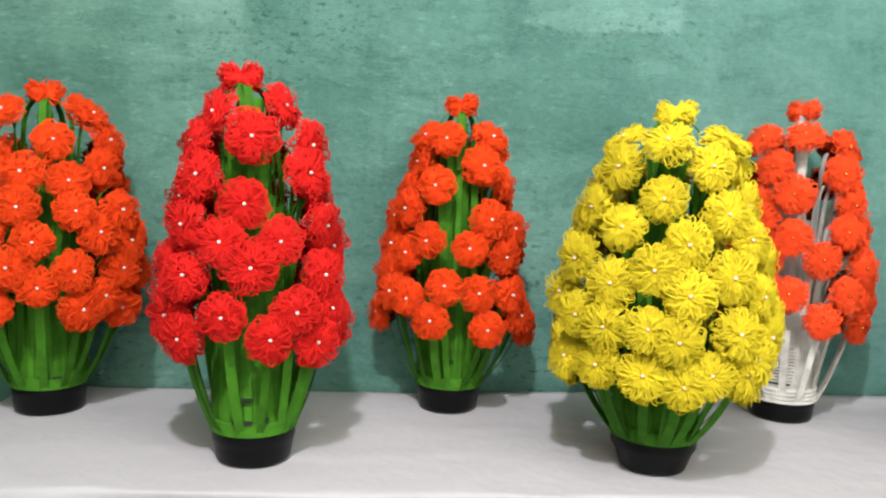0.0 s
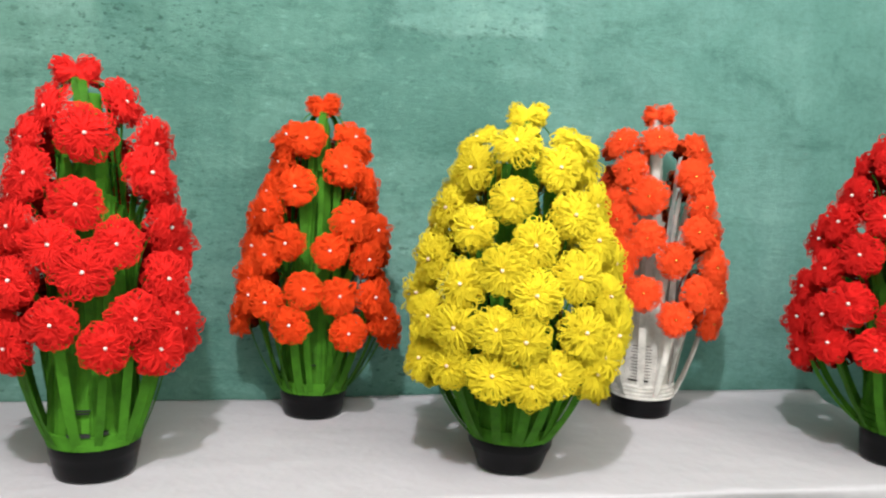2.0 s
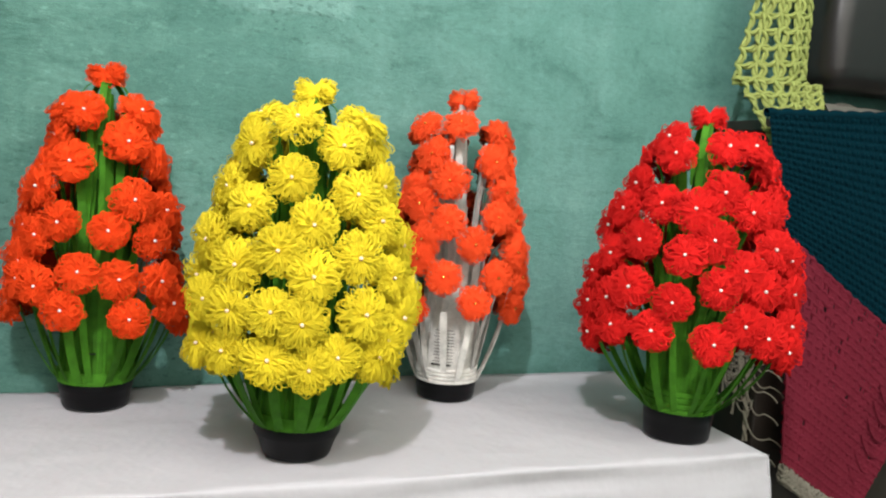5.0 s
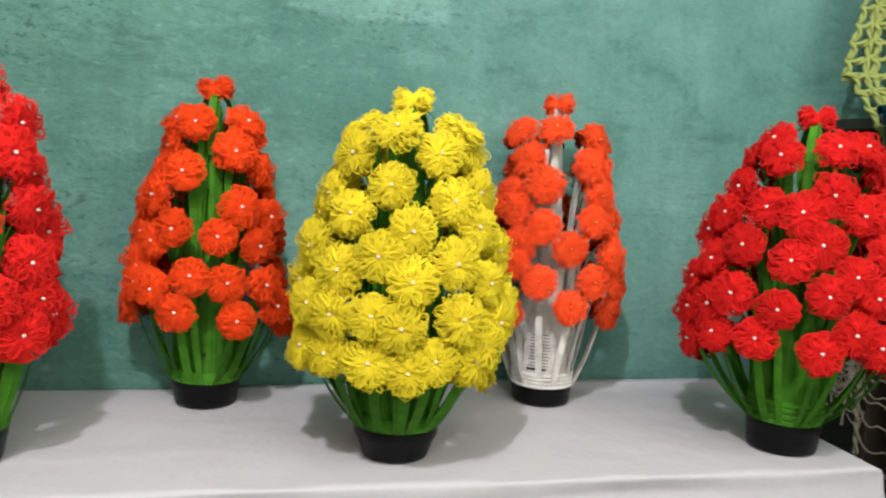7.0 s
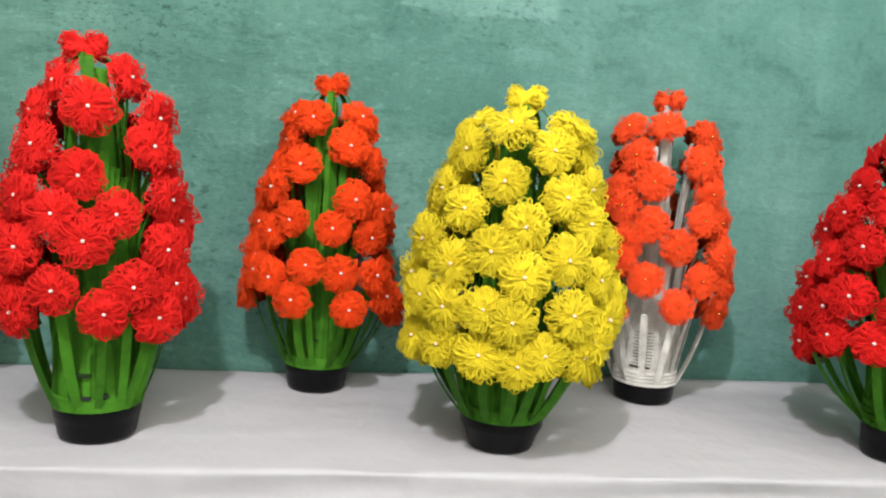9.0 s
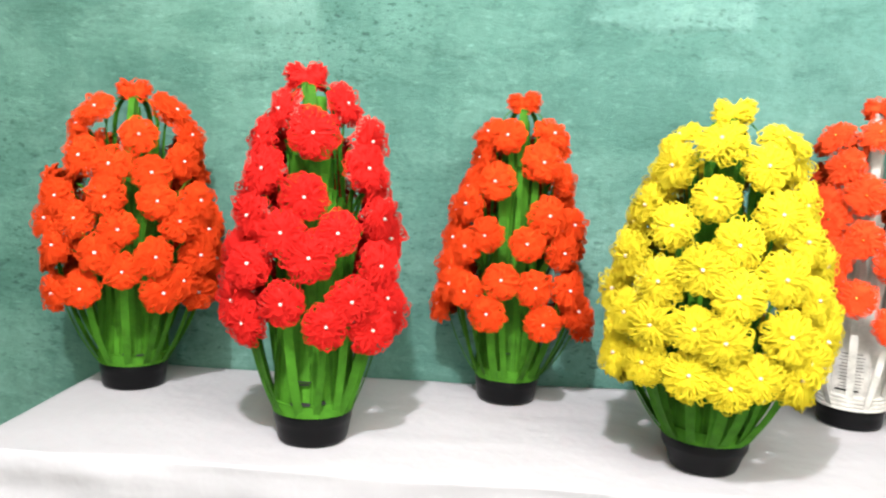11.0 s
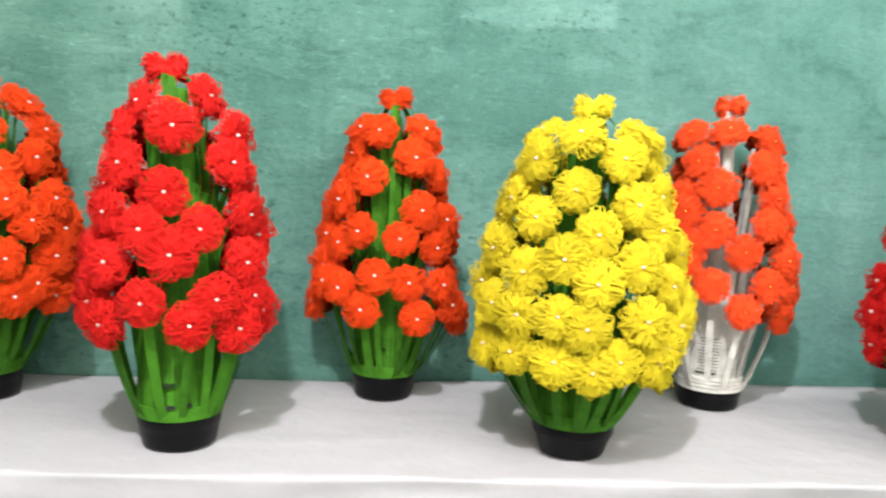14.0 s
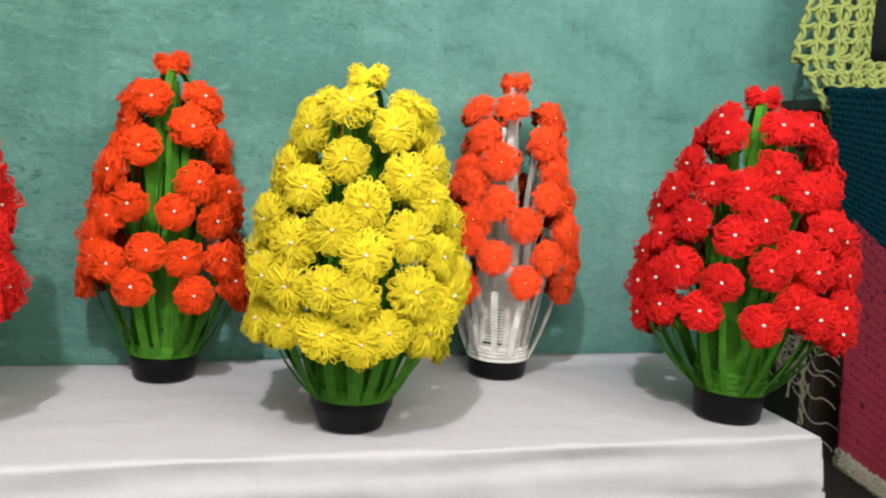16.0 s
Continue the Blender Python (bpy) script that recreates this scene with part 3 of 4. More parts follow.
        end = out * max(0.004, r - 0.013) + Vector((0, 0, z - 0.004)) - n * 0.004
        rise = end.z - foot.z
        if rise < 0.2:
            spread = end - foot
            p1 = foot + Vector((0.36 * spread.x, 0.36 * spread.y, 0.20 * rise))
            p2 = foot + Vector((0.84 * spread.x, 0.84 * spread.y, 0.62 * rise))
        else:
            p1 = around(a0) * (rp * min(0.92, tuck)) + Vector((0, 0, foot.z + 0.5 * rise))
            p2 = out * (0.30 * r + 0.018) + Vector((0, 0, foot.z + 0.92 * rise))
        pts = bezier([foot, p1, p2, end], 12)
        swing = rng.uniform(-30, 30)
        sides = [around(az + 90 + swing)] * len(pts)
        stem(pts, rng.uniform(0.010, 0.015), sides)

    # ribbons that fill the inside, bent over at their ends
    for i in range(spec.get("inner", 26)):
        az = 360 * (i + rng.uniform(-0.3, 0.3)) / spec.get("inner", 26)
        z = top * rng.uniform(0.62, 0.90)
        r = reach(z) * rng.uniform(0.40, 0.66)
        o = around(az)
        pts = bezier([o * (rp * 0.95) + Vector((0, 0, hp - 0.002)), o * (rp * 0.95) + Vector((0, 0, 0.5 * z)),
                      o * (0.6 * r) + Vector((0, 0, 0.95 * z)), o * r + Vector((0, 0, z))], 12)
        stem(pts, rng.uniform(0.010, 0.016), [around(az + 90 + rng.uniform(-35, 35))] * len(pts))

    # flat ribbons standing round the body
    for i in range(spec["upright"]):
        az = 360 * i / spec["upright"] + rng.uniform(-8, 8)
        hgt = rng.uniform(0.7, 0.97) * (top - 0.03)
        a1 = az + rng.uniform(-10, 10)
        pts = bezier([around(az) * rp * 0.99 + Vector((0, 0, hp - 0.002)), around(az) * rp * 1.02 + Vector((0, 0, 0.35 * hgt)),
                      around(a1) * (slim + 0.012) + Vector((0, 0, 0.7 * hgt)), around(a1) * (slim * 0.4) + Vector((0, 0, hgt))], 14)
        side = around(az + 90)
        stem(pts, rng.uniform(0.011, 0.017), [side] * len(pts))

    # ribbons fanning out from the rim, their tips under the lowest flowers
    for i in range(spec.get("fan", 0)):
        az = 360 * i / spec["fan"] + 10 + rng.uniform(-9, 9)
        o = around(az)
        z1, r1 = rng.uniform(0.17, 0.24), rng.uniform(0.080, 0.105)
        pts = bezier([o * rp + Vector((0, 0, hp + 0.018)), o * (rp * 1.12) + Vector((0, 0, 0.5 * z1)), o * (0.9 * r1) + Vector((0, 0, 0.8 * z1)), o * r1 + Vector((0, 0, z1))], 10)
        stem(pts, rng.uniform(0.010, 0.014), [around(az + 90)] * len(pts))

    # arched ribbons under the crown, and the flower that tops it
    crown = Vector((spec["crown"][0], spec["crown"][1], top))
    for i in range(spec["arches"]):
        az = spec["front"] + 70 + 360 * i / spec["arches"] + rng.uniform(-12, 12)
        o = around(az)
        w = rng.uniform(0.034, 0.046)
        pts = bezier([o * w + Vector((0, 0, top - 0.115)), o * (w + 0.012) + Vector((0, 0, top - 0.04)), o * 0.030 + Vector((0, 0, top - 0.005)), crown - Vector((0, 0, 0.018))], 12)
        stem(pts, 0.011, [around(az + 90)] * len(pts))
    o = around(spec["front"])
    pts = [o * (slim + 0.010) + Vector((0, 0, top - 0.17)), o * (slim + 0.006) + Vector((0, 0, top - 0.09)), crown - Vector((0, 0, 0.012)) + o * 0.010]
    stem(bezier(pts, 6), 0.017, [around(spec["front"] + 90)] * 7)
    fl = mesh_part("flower", tip, None, root, "", False)
    fl.matrix_local = Matrix.Translation(crown - Vector((0, 0, 0.003))) @ pose(0, 0, 0, 8, rng.uniform(-10, 10), spec["front"] + rng.uniform(-14, 14)) @ Matrix.Scale(spec["size"], 4)
    return root


# petals, loops, radius, yarn thickness, loop width, looseness
ORANGE_FLOWERS = flower_kinds(YARN_ORANGE, 100, 9, 6, 0.0335, 0.00092, 0.34, 0.40)
ORANGE_FLOWERS_FINE = flower_kinds(YARN_CORAL, 140, 15, 4, 0.0325, 0.00088, 0.24, 0.20)
RED_FLOWERS = flower_kinds(YARN_RED, 200, 9, 6, 0.0362, 0.00090, 0.34, 0.45)
CRIMSON_FLOWERS = flower_kinds(YARN_CRIMSON, 300, 9, 6, 0.0330, 0.00092, 0.34, 0.45)
YELLOW_FLOWERS = flower_kinds(YARN_YELLOW, 400, 12, 5, 0.0342, 0.00088, 0.27, 0.7)

flower_vase(dict(
    label="bushy orange yarn flowers on green ribbon stems in a black pot",
    seed=11, tilt=30, base=(-0.603, 1.368), lean=0.2, pot=(0.06, 0.048, 0.93), top=0.539, crown=(0, 0), front=24,
    slim=0.02, upright=11, arches=5, ribbon=GREEN, core=GREEN,
    core_label="column wrapped in green crepe ribbon",
    bands=1, band_h=0.021, band_pitch=0.02, gaps=[(14, 0.068, 14, 0.002), (34, 0.066, 12, 0.0018)], size=0.97, flowers=ORANGE_FLOWERS, bead=PEARL_BEAD,
    profile=[(164, 135), (212, 146), (275, 151), (348, 146), (450, 104), (501, 73), (539, 5)],
    seen="-33,499 107,509 108,501 29,457 -62,470 110,460 -21,418 7,406 38,395 68,415 -33,351 7,354 40,348 -13,316 54,313 73,347 16,302 80,296 -32,268 2,262 38,255 72,253 18,231 -11,198 -45,180 44,193 58,211 75,185 -45,309 96,240"))

flower_vase(dict(
    label="tall bright red yarn flowers on green ribbons, black pot",
    seed=22, tilt=20, base=(-0.213, 1.153), lean=-0.6, pot=(0.06, 0.051, 0.9), top=0.556, crown=(-0.016, 0), front=11,
    slim=0.027, upright=11, arches=5, ribbon=GREEN, core=GREEN,
    core_label="column wrapped in green crepe ribbon",
    bands=1, band_h=0.021, band_pitch=0.02, gaps=[(-4, 0.069, 26, 0.0045), (26, 0.071, 7, 0.005), (-3, 0.101, 22, 0.0012), (0, 0.105, 20, 0.0012)], size=0.95, flowers=RED_FLOWERS, bead=PEARL_BEAD,
    profile=[(167, 112), (213, 122), (279, 117), (345, 107), (416, 87), (466, 81), (506, 49), (561, 5)],
    seen="-74,501 95,512 9,469 -74,460 96,460 -47,415 73,419 4,380 -50,349 81,347 -75,384 96,393 -12,329 30,330 9,297 -41,281 67,280 -74,289 95,315 -9,232 39,235 -63,220 74,231 21,202 -45,195 59,188 92,203 -67,243"))

flower_vase(dict(
    label="slim cone of orange yarn flowers on green ribbons, black pot",
    seed=33, tilt=45, base=(0.088, 1.421), lean=0.8, pot=(0.058, 0.047, 0.9), top=0.546, crown=(0, 0), front=-2,
    slim=0.02, upright=11, arches=5, ribbon=GREEN, core=GREEN,
    core_label="column wrapped in green crepe ribbon",
    bands=1, band_h=0.021, band_pitch=0.02, gaps=[(-6, 0.098, 16, 0.0014)], size=0.97, flowers=ORANGE_FLOWERS, bead=PEARL_BEAD,
    profile=[(142, 137), (209, 129), (282, 113), (343, 109), (433, 72), (483, 64), (546, 5)],
    seen="-24,481 -89,486 67,487 83,474 -90,441 33,438 -31,402 -91,390 83,407 -91,344 -62,361 29,349 64,334 -29,311 -51,287 9,302 47,286 -90,294 -70,243 -11,238 16,228 -41,212 -89,170 49,221 -19,181 23,168 60,184 82,154 -62,217"))

flower_vase(dict(
    label="dense yellow yarn flowers on green ribbons, tapered black pot",
    seed=44, tilt=50, base=(0.383, 1.146), lean=0.4, pot=(0.063, 0.052, 0.8), top=0.527, crown=(0, 0), front=-10,
    slim=0.027, upright=11, arches=5, ribbon=GREEN, core=GREEN,
    core_label="column wrapped in green crepe ribbon",
    bands=1, band_h=0.021, band_pitch=0.02, gaps=[], size=0.97, flowers=YELLOW_FLOWERS, bead=PEACH_BEAD,
    profile=[(109, 122), (161, 147), (229, 153), (297, 143), (364, 122), (421, 93), (479, 81), (527, 5)],
    seen="-101,484 -24,478 61,482 -73,444 19,448 67,457 -23,403 -92,385 -48,362 -104,418 25,385 67,398 -6,346 -104,358 -82,312 -24,311 -47,288 -5,280 20,305 42,351 67,316 -103,254 -68,237 -48,230 -25,233 -10,221 22,232 44,276 66,238 -52,174 -81,168 -26,170 -5,160 9,176 40,192 54,219 34,171"))

flower_vase(dict(
    label="orange yarn flowers with gold beads on white ribbons, black pot",
    seed=55, tilt=45, base=(0.703, 1.403), lean=-0.0, pot=(0.057, 0.038, 0.95), top=0.558, crown=(0, 0), front=-22,
    slim=0.016, upright=3, inner=4, tuck=0.80, fan=11, arches=0, ribbon=WHITE_RIBBON, core=WHITE_RIBBON,
    core_label="column wrapped in white crepe ribbon",
    bands=4, band_h=0.0066, band_pitch=0.007, gaps=[(-32, 0.069, 40, 0.0032)] + [(-29 + 2 * (k % 2), 0.0765 + 0.0058 * k, 40 - 5 * (k % 3 == 1), 0.0010) for k in range(11)], size=0.97, flowers=ORANGE_FLOWERS_FINE, bead=GOLD_BEAD,
    profile=[(159, 114), (225, 129), (290, 118), (387, 101), (440, 92), (503, 73), (558, 5)],
    seen="-86,503 -21,507 67,491 -53,452 -29,408 24,445 -67,394 39,393 -27,336 24,347 -59,365 67,341 -49,304 -2,301 55,283 -27,241 19,243 67,235 0,198 64,179 -58,180 -51,270"))

flower_vase(dict(
    label="wide deep red yarn flowers on green ribbons, black pot",
    seed=66, tilt=40, base=(1.028, 1.128), lean=0.9, pot=(0.058, 0.053, 0.95), top=0.542, crown=(0, 0), front=-36,
    slim=0.02, upright=11, arches=5, ribbon=GREEN, core=GREEN,
    core_label="column wrapped in green crepe ribbon",
    bands=4, band_h=0.0092, band_pitch=0.0098, gaps=[], size=0.97, flowers=CRIMSON_FLOWERS, bead=PEARL_BEAD,
    profile=[(137, 150), (176, 167), (254, 165), (330, 150), (424, 117), (489, 84), (542, 5)],
    seen="-94,499 -65,472 -13,487 32,491 49,471 -96,423 -63,394 -39,390 -20,418 15,392 0,391 -99,380 -121,348 -71,335 -26,346 -93,306 -42,319 15,337 -8,303 -71,261 -22,274 4,276 -45,248 -86,237 -119,217 33,269 -55,200 -80,196 -7,223 31,219 -114,165 -23,191 8,204 30,180 -120,268 32,320 58,445 66,395"))



# ---- draped crochet work beside the table ----
cabinet = tagged(new("cabinet"), "dark wooden cabinet beside the table, hung with crochet work", "cabinet")
cabinet.location = (1.80, 1.42, 0)
part("body", box_bm(-0.42, 0.50, -0.075, 0.085, 0.0, 1.30, 0.006), WOOD, cabinet)
part("top", box_bm(-0.45, 0.52, -0.090, 0.087, 1.302, 1.325, 0.004), WOOD, cabinet)


def patch_point(c, u, v):
    """Bilinear place on a four-cornered cloth: c = top left, top right, bottom right, bottom left."""
    a = Vector(c[0]).lerp(Vector(c[1]), u)
    b = Vector(c[3]).lerp(Vector(c[2]), u)
    return a.lerp(b, v)


def crochet_net(name, c, rows, posts, r_row, r_post, mat, seed, wave=0.006, skip=0.0, slant=0.0):
    """Open crochet: thick bars across, with posts between them."""
    rng = random.Random(seed)
    verts, faces = [], []

    def at(u, v):
        p = patch_point(c, u, v)
        p.y += wave * math.sin(u * 9 + v * 3 + seed) + 0.5 * wave * noise.noise((u * 7, v * 7, seed))
        return p

    for j in range(rows + 1):
        v = j / rows
        pts = [at(i / 60, v) + Vector((0, 0.0012 * math.sin(i * 2.1), 0.0018 * math.sin(i * 1.7 + j))) for i in range(61)]
        tube(pts, r_row, 5, False, verts, faces)
    for j in range(rows):
        for i in range(posts):
            if rng.random() < skip:
                continue
            u = (i + 0.5) / posts + rng.uniform(-0.15, 0.15) / posts
            lean = slant * (1 if (i + j) % 2 else -1) / posts
            pts = [at(u + lean * (t - 0.5) + rng.uniform(-0.12, 0.12) / posts, (j + t) / rows) + Vector((0, -0.001 - slant * 0.004 * math.sin(3.1 * t), 0)) for t in (0, 0.2, 0.4, 0.6, 0.8, 1)]
            tube(pts, r_post * rng.uniform(0.8, 1.2), 4, False, verts, faces)
    return mesh_from(name, verts, faces)


def cord(points, radius, verts, faces, turns=9.0):
    """Two plies of yarn twisted round each other along the points."""
    p = np.asarray([tuple(q) for q in points], dtype=float)
    n = max(12, 4 * len(p))
    t = np.linspace(0, len(p) - 1, n)
    q = np.stack([np.interp(t, range(len(p)), p[:, k]) for k in range(3)], 1)
    d = np.gradient(q, axis=0)
    d /= np.linalg.norm(d, axis=1)[:, None] + 1e-9
    side = np.cross(d, (0.0, 1.0, 0.0))
    side /= np.linalg.norm(side, axis=1)[:, None] + 1e-9
    length = np.concatenate([[0], np.cumsum(np.linalg.norm(np.diff(q, axis=0), axis=1))])
    a = length / (radius * turns) * 2 * math.pi
    for ply in (0, math.pi):
        off = side * np.cos(a + ply)[:, None] + np.array([0.0, 1.0, 0.0]) * np.sin(a + ply)[:, None]
        tube(q + 0.55 * radius * off, 0.68 * radius, 5, False, verts, faces)


def filet(name, c, rows, columns, radius, seed, wave=0.006, bulge=0.0):
    """Chunky openwork: plied chains across, tall double stitches bowed round the holes between them."""
    rng = random.Random(seed)
    verts, faces = [], []

    def at(u, v):
        p = patch_point(c, u, v)
        p.y += wave * math.sin(u * 6 + v * 5 + seed) - bulge * math.sin(math.pi * u) + 0.4 * wave * noise.noise((u * 7, v * 7, seed))
        p.x += 0.004 * noise.noise((u * 4, v * 9, seed + 3))
        return p

    for j in range(rows + 1):
        sag = 0.18 / rows
        pts = [at(i / 24, j / rows + sag * math.sin(i / 24 * columns * math.pi) ** 2) for i in range(25)]
        cord(pts, radius * rng.uniform(0.85, 1.0), verts, faces)
    for j in range(rows):
        for i in range(columns + 1):
            u = i / columns
            bow = 0.16 / columns
            for s in ((-1, 1) if 0 < i < columns else (1 if i == 0 else -1,)):
                w = rng.uniform(0.6, 1.2)
                pts = [at(min(1, max(0, u + s * bow * w * (0.4 + math.sin(math.pi * t)))), (j + t) / rows) + Vector((0, -0.003 * math.sin(3.1 * t), 0)) for t in (0, 0.17, 0.34, 0.5, 0.66, 0.83, 1)]
                cord(pts, radius * rng.uniform(0.72, 0.95), verts, faces)
    return mesh_from(name, verts, faces)


def solid_weave(name, c, cols, rows, mat, seed):
    """Basket-stitch crochet: a backing sheet with raised stitches, turned by turns."""
    verts, faces = [], []

    def at(u, v):
        p = patch_point(c, u, v)
        p.y += 0.010 * math.sin(u * 7 + v * 2) * v + 0.004 * noise.noise((u * 5, v * 5, seed))
        return p

    n = 40
    for j in range(n + 1):
        for i in range(n + 1):
            verts.append(tuple(at(i / n, j / n)))
    for j in range(n):
        for i in range(n):
            a = j * (n + 1) + i
            faces.append((a, a + n + 1, a + n + 2, a + 1))
    for j in range(rows):
        for i in range(cols):
            p = at((i + 0.5) / cols, (j + 0.5) / rows)
            q = at((i + 1.0) / cols, (j + 0.5) / rows)
            d = at((i + 0.5) / cols, (j + 1.0) / rows)
            eu, ev = (q - p) * 0.92, (d - p) * 0.92
            hgt = 0.0055 if (i + j) % 2 else 0.0028
            base = len(verts)
            ring = [(1, 0), (0.7, 0.7), (0, 1), (-0.7, 0.7), (-1, 0), (-0.7, -0.7), (0, -1), (0.7, -0.7)]
            for s, h in ((1.0, 0.0), (0.75, 0.75), (0.35, 1.0)):
                for a, b in ring:
                    k = p + eu * (a * s) + ev * (b * s)
                    verts.append((k.x, k.y - hgt * h, k.z))
            for lev in range(2):
                for k in range(8):
                    m = (k + 1) % 8
                    faces.append((base + lev * 8 + k, base + lev * 8 + m, base + lev * 8 + 8 + m, base + lev * 8 + 8 + k))
            faces.append(tuple(base + 16 + k for k in range(8)))
    return mesh_from(name, verts, faces)


blanket = tagged(new("crochet_blanket"), "deep teal basket-stitch crochet blanket hung over the cabinet", "blanket")
mesh_part("panel", solid_weave("panel", [(1.300, 1.300, 1.330), (1.95, 1.300, 1.365), (2.02, 1.292, 0.700), (1.372, 1.292, 1.062)], 54, 24, YARN_TEAL, 2), YARN_TEAL, blanket)
v, f = [], []
tube([Vector((1.298 + 0.652 * i / 50, 1.303 + 0.0, 1.331 + 0.035 * i / 50 + 0.002 * math.sin(i * 2))) for i in range(51)], 0.009, 8, False, v, f)
mesh_part("folded_edge", mesh_from("folded_edge", v, f), YARN_TEAL, blanket)

shawl = tagged(new("crochet_shawl"), "coral pink openwork crochet shawl with beige edging, hanging beside the table", "shawl")
mesh_part("panel", crochet_net("panel", [(1.372, 1.282, 1.085), (1.80, 1.282, 0.800), (1.60, 1.268, 0.500), (1.398, 1.268, 0.628)], 22, 120, 0.0046, 0.0021, YARN_PINK, 5, 0.004, 0.07), YARN_PINK, shawl)
v, f = [], []
rng = random.Random(12)
for i in range(90):
    t = i / 89
    p = Vector((1.395, 1.266, 0.625)).lerp(Vector((1.600, 1.266, 0.497)), t)
    for k in range(3):
        a = rng.uniform(0, 6.28)
        pts = [p + Vector((0.008 * math.cos(a + w) + rng.uniform(-0.003, 0.003), 0.006 * math.sin(a + w), -0.008 - 0.010 * k + 0.008 * math.sin(w * 1.3 + a))) for w in (0, 1.2, 2.4, 3.6, 4.8)]
        tube(pts, 0.0022, 4, True, v, f)
mesh_part("edging", mesh_from("edging", v, f), YARN_BEIGE, shawl, "fluffy beige yarn edging")
v, f = [], []
for i in range(8):
    x, z = 1.640 - 0.012 * i, 0.78 - 0.035 * i
    pts = bezier([(x, 1.272, z), (x + 0.02, 1.266, z - 0.07), (x + 0.05, 1.268, z - 0.06), (x + 0.07, 1.275, z - 0.02)], 10)
    tube(pts, 0.0022, 5, False, v, f)
mesh_part("fringe", mesh_from("fringe", v, f), YARN_PINK, shawl)

# beige fringe hanging behind the last vase
fringe = tagged(new("yarn_fringe"), "tangled beige openwork crochet fringe hanging from the cabinet", "fringe")
rng = random.Random(31)
for x0, z1, rad in ((1.356, 0.640, 0.0056), (1.322, 0.700, 0.0026), (1.292, 0.720, 0.0022), (1.376, 0.860, 0.0024)):
    v, f = [], []
    n = int((1.02 - z1) / 0.010)
    for ply in range(2):
        pts = [Vector((x0 + 0.006 * math.sin(k * 0.12 + x0 * 90) + rad * 0.6 * math.cos(k * 1.1 + ply * math.pi), 1.342 + rad * 0.6 * math.sin(k * 1.1 + ply * math.pi), 1.02 - 0.010 * k)) for k in range(n)]
        tube(pts, rad * 0.62, 5, False, v, f)
    mesh_part("cord", mesh_from("cord", v, f), YARN_BEIGE, fringe)
v, f = [], []
# thin strands that hook from the thick cord across to the shawl
for i in range(9):
    z = 0.945 - 0.036 * i + rng.uniform(-0.016, 0.016)
    x = 1.358 + 0.004 * math.sin(i * 2.1)
    drop, out = rng.uniform(0.015, 0.048), rng.uniform(0.010, 0.032)
    pts = bezier([(x, 1.338, z), (x + 0.004, 1.330, z - drop), (x + out * 0.6, 1.322, z - drop * 1.3), (x + out, 1.312, z - drop)], 7)
    pts += bezier([(x + out + 0.004, 1.310, z - drop + 0.002), (x + out + 0.022, 1.300, z - drop - 0.004), (x + out + 0.026, 1.292, z - drop - 0.018)], 5)
    tube(pts, 0.0019, 5, False, v, f)
for i in range(30):
    x, z = rng.uniform(1.262, 1.345), rng.uniform(0.72, 0.97)
    w, sag = rng.uniform(0.02, 0.05), rng.uniform(0.02, 0.06)
    pts = bezier([(x, 1.345, z), (x + w * 0.2, 1.338, z - sag), (x + w * 0.8, 1.334, z - sag), (x + w, 1.342, z - rng.uniform(-0.01, 0.02))], 10)
    tube(pts, 0.0017, 4, False, v, f)
mesh_part("tangle", mesh_from("tangle", v, f), YARN_BEIGE, fringe)
v, f = [], []
for i in range(210):
    x, z = 1.232 + rng.uniform(0, 0.12), rng.uniform(0.78, 0.99)
    r0 = rng.uniform(0.006, 0.012)
    pts = [Vector((x + r0 * math.cos(w) * rng.uniform(0.8, 1.2), 1.346 + rng.uniform(-0.008, 0.006), z + r0 * math.sin(w) * 0.8)) for w in np.linspace(0, 6.28, 8)[:-1]]
    tube(pts, 0.0014, 4, True, v, f)
mesh_part("fringe_net", mesh_from("fringe_net", v, f), YARN_BEIGE, fringe)
v, f = [], []
tube([(1.225, 1.352, 1.022), (1.30, 1.349, 1.03), (1.395, 1.345, 1.035)], 0.006, 6, False, v, f)
mesh_part("heading", mesh_from("heading", v, f), YARN_BEIGE, fringe)

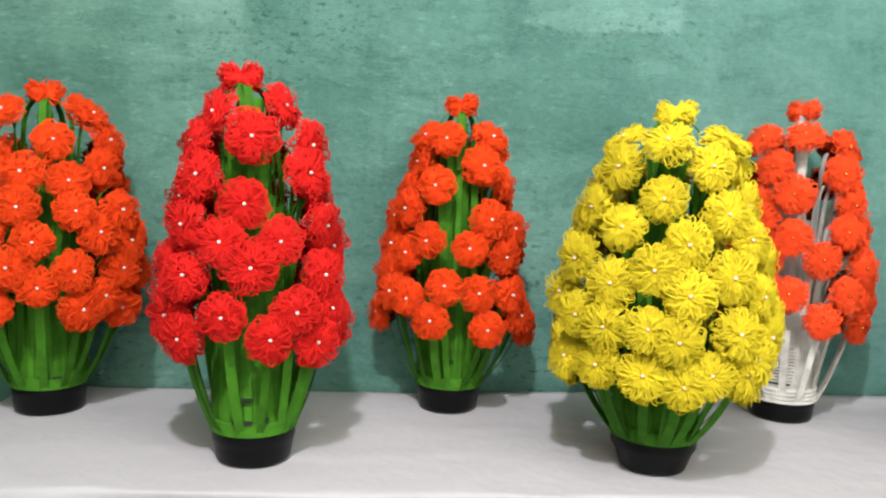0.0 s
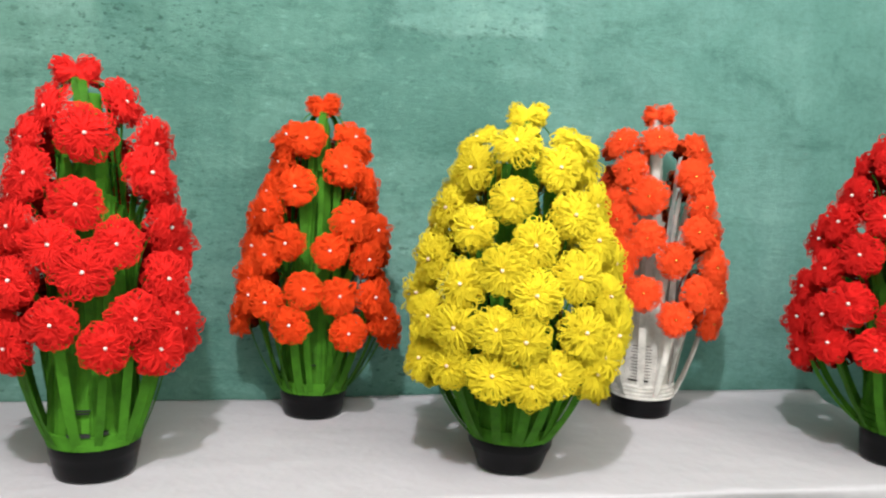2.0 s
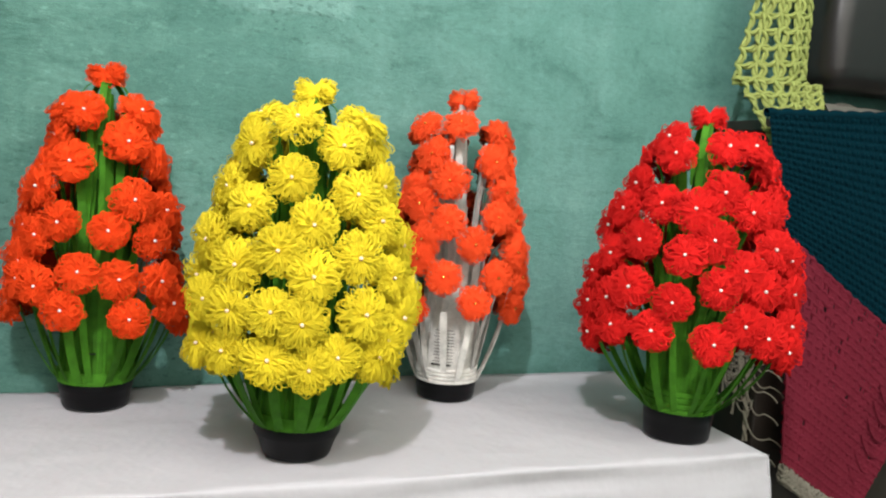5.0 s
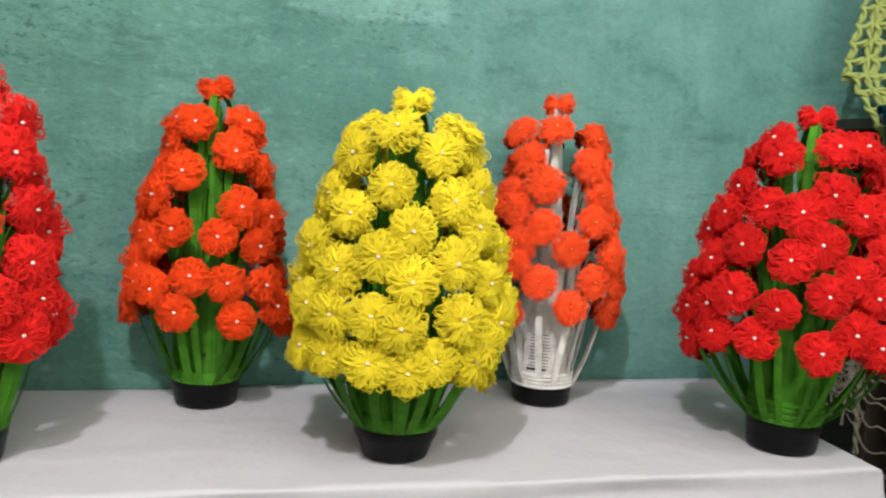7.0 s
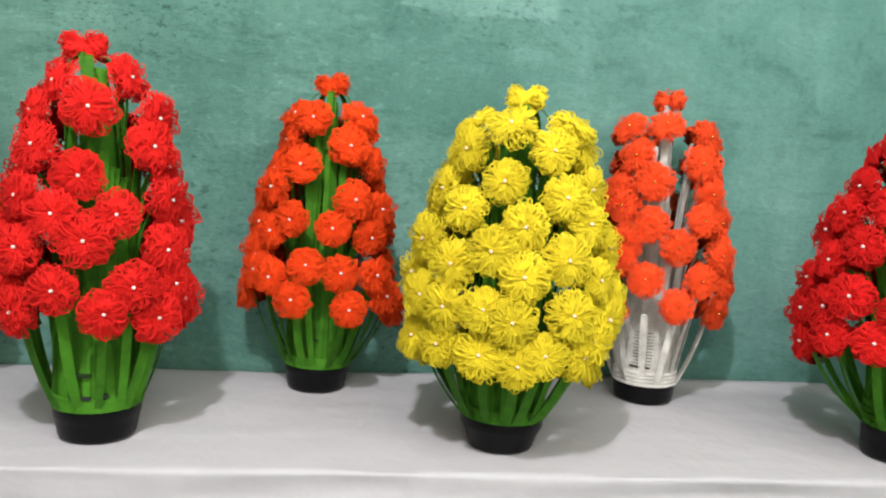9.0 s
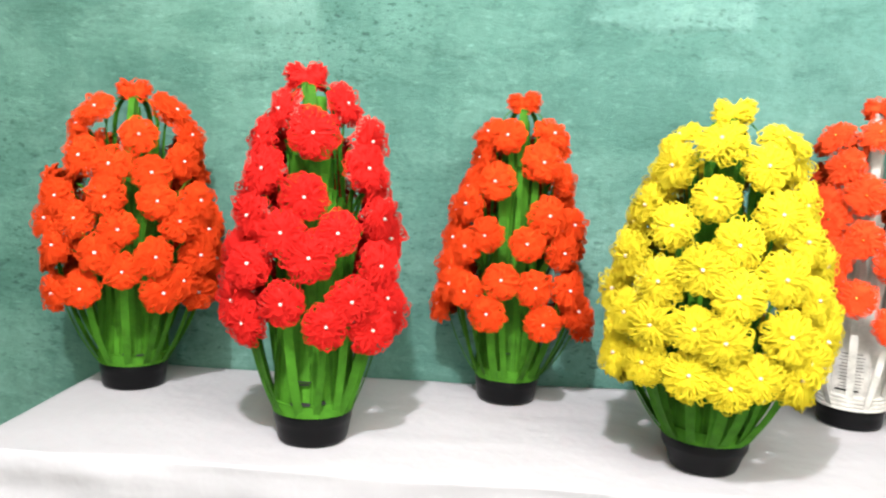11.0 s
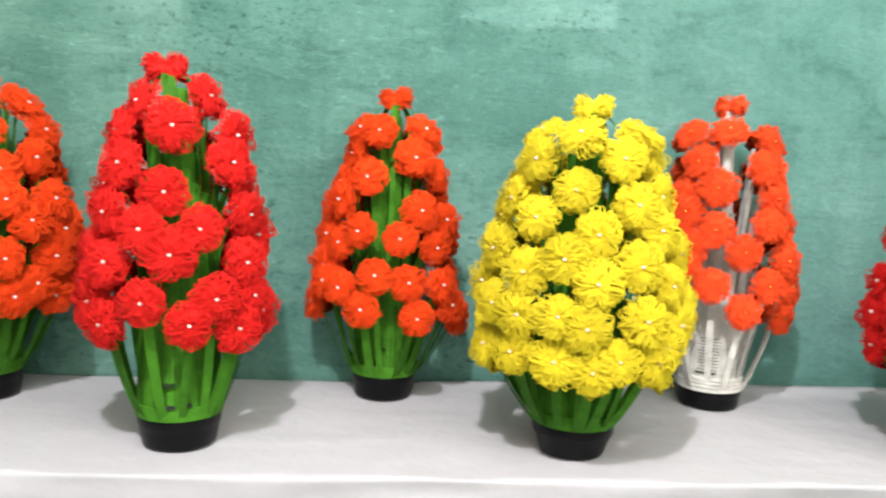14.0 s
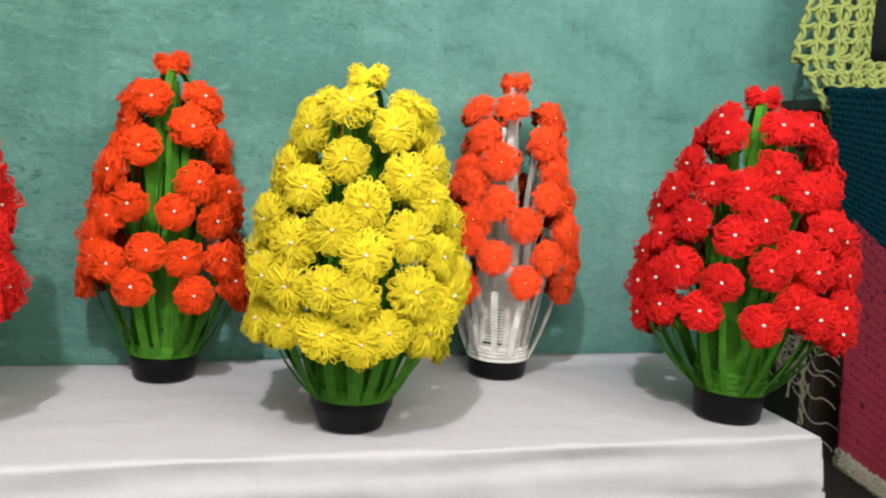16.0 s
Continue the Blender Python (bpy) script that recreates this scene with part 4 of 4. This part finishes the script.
# lime openwork scarf folded over the edge of the cabinet top
scarf = tagged(new("crochet_scarf"), "lime green chunky openwork crochet scarf, folded and hanging", "scarf")
mesh_part("hanging_end", filet("hanging_end", [(1.362, 1.418, 1.75), (1.462, 1.418, 1.75), (1.474, 1.398, 1.425), (1.290, 1.398, 1.400)], 10, 4, 0.0072, 3, 0.006, 0.012), YARN_LIME, scarf)
mesh_part("turned_end", filet("turned_end", [(1.288, 1.388, 1.408), (1.500, 1.380, 1.405), (1.470, 1.345, 1.338), (1.372, 1.338, 1.235)], 5, 5, 0.0064, 8, 0.004, 0.006), YARN_LIME, scarf)

bag = tagged(new("vinyl_bag"), "charcoal grey vinyl bag lying on the cabinet", "bag")
bm = box_bm(-0.24, 0.26, -0.075, 0.075, 0.0, 0.30, 0.045, 4)
for q in bm.verts:
    q.co.z += 0.010 * noise.noise((q.co.x * 9, q.co.y * 9, q.co.z * 9)) * (q.co.z > 0.02)
    q.co.y += 0.008 * noise.noise((q.co.x * 6, 4.0, q.co.z * 7))
part("bag_body", bm, BAG_GREY, bag)
v, f = [], []
tube([(-0.19 + 0.09 * math.sin(w), -0.078 - 0.004 * math.sin(w), 0.17 + 0.05 * math.cos(w)) for w in np.linspace(-1.4, 1.4, 12)], 0.005, 6, False, v, f)
mesh_part("strap", mesh_from("strap", v, f), BAG_GREY, bag)
bag.location = (1.735, 1.425, 1.405)

sheet = tagged(new("plastic_sheet"), "crumpled milky plastic sheet on the cabinet top", "plastic sheet")
verts, faces = [], []
n, m = 44, 12
for j in range(m + 1):
    for i in range(n + 1):
        x, y = 1.49 + 0.53 * i / n, 1.325 + 0.17 * j / m
        z = 1.330 + 0.065 * (0.55 + 0.45 * noise.noise((x * 11, y * 17, 2.0))) * min(1, j / 2)
        verts.append((x, y + 0.010 * noise.noise((x * 14, y * 9, 5)), z))
for j in range(m):
    for i in range(n):
        a = j * (n + 1) + i
        faces.append((a, a + 1, a + n + 2, a + n + 1))
crumple = mesh_part("crumple", mesh_from("crumple", verts, faces), PLASTIC, sheet)
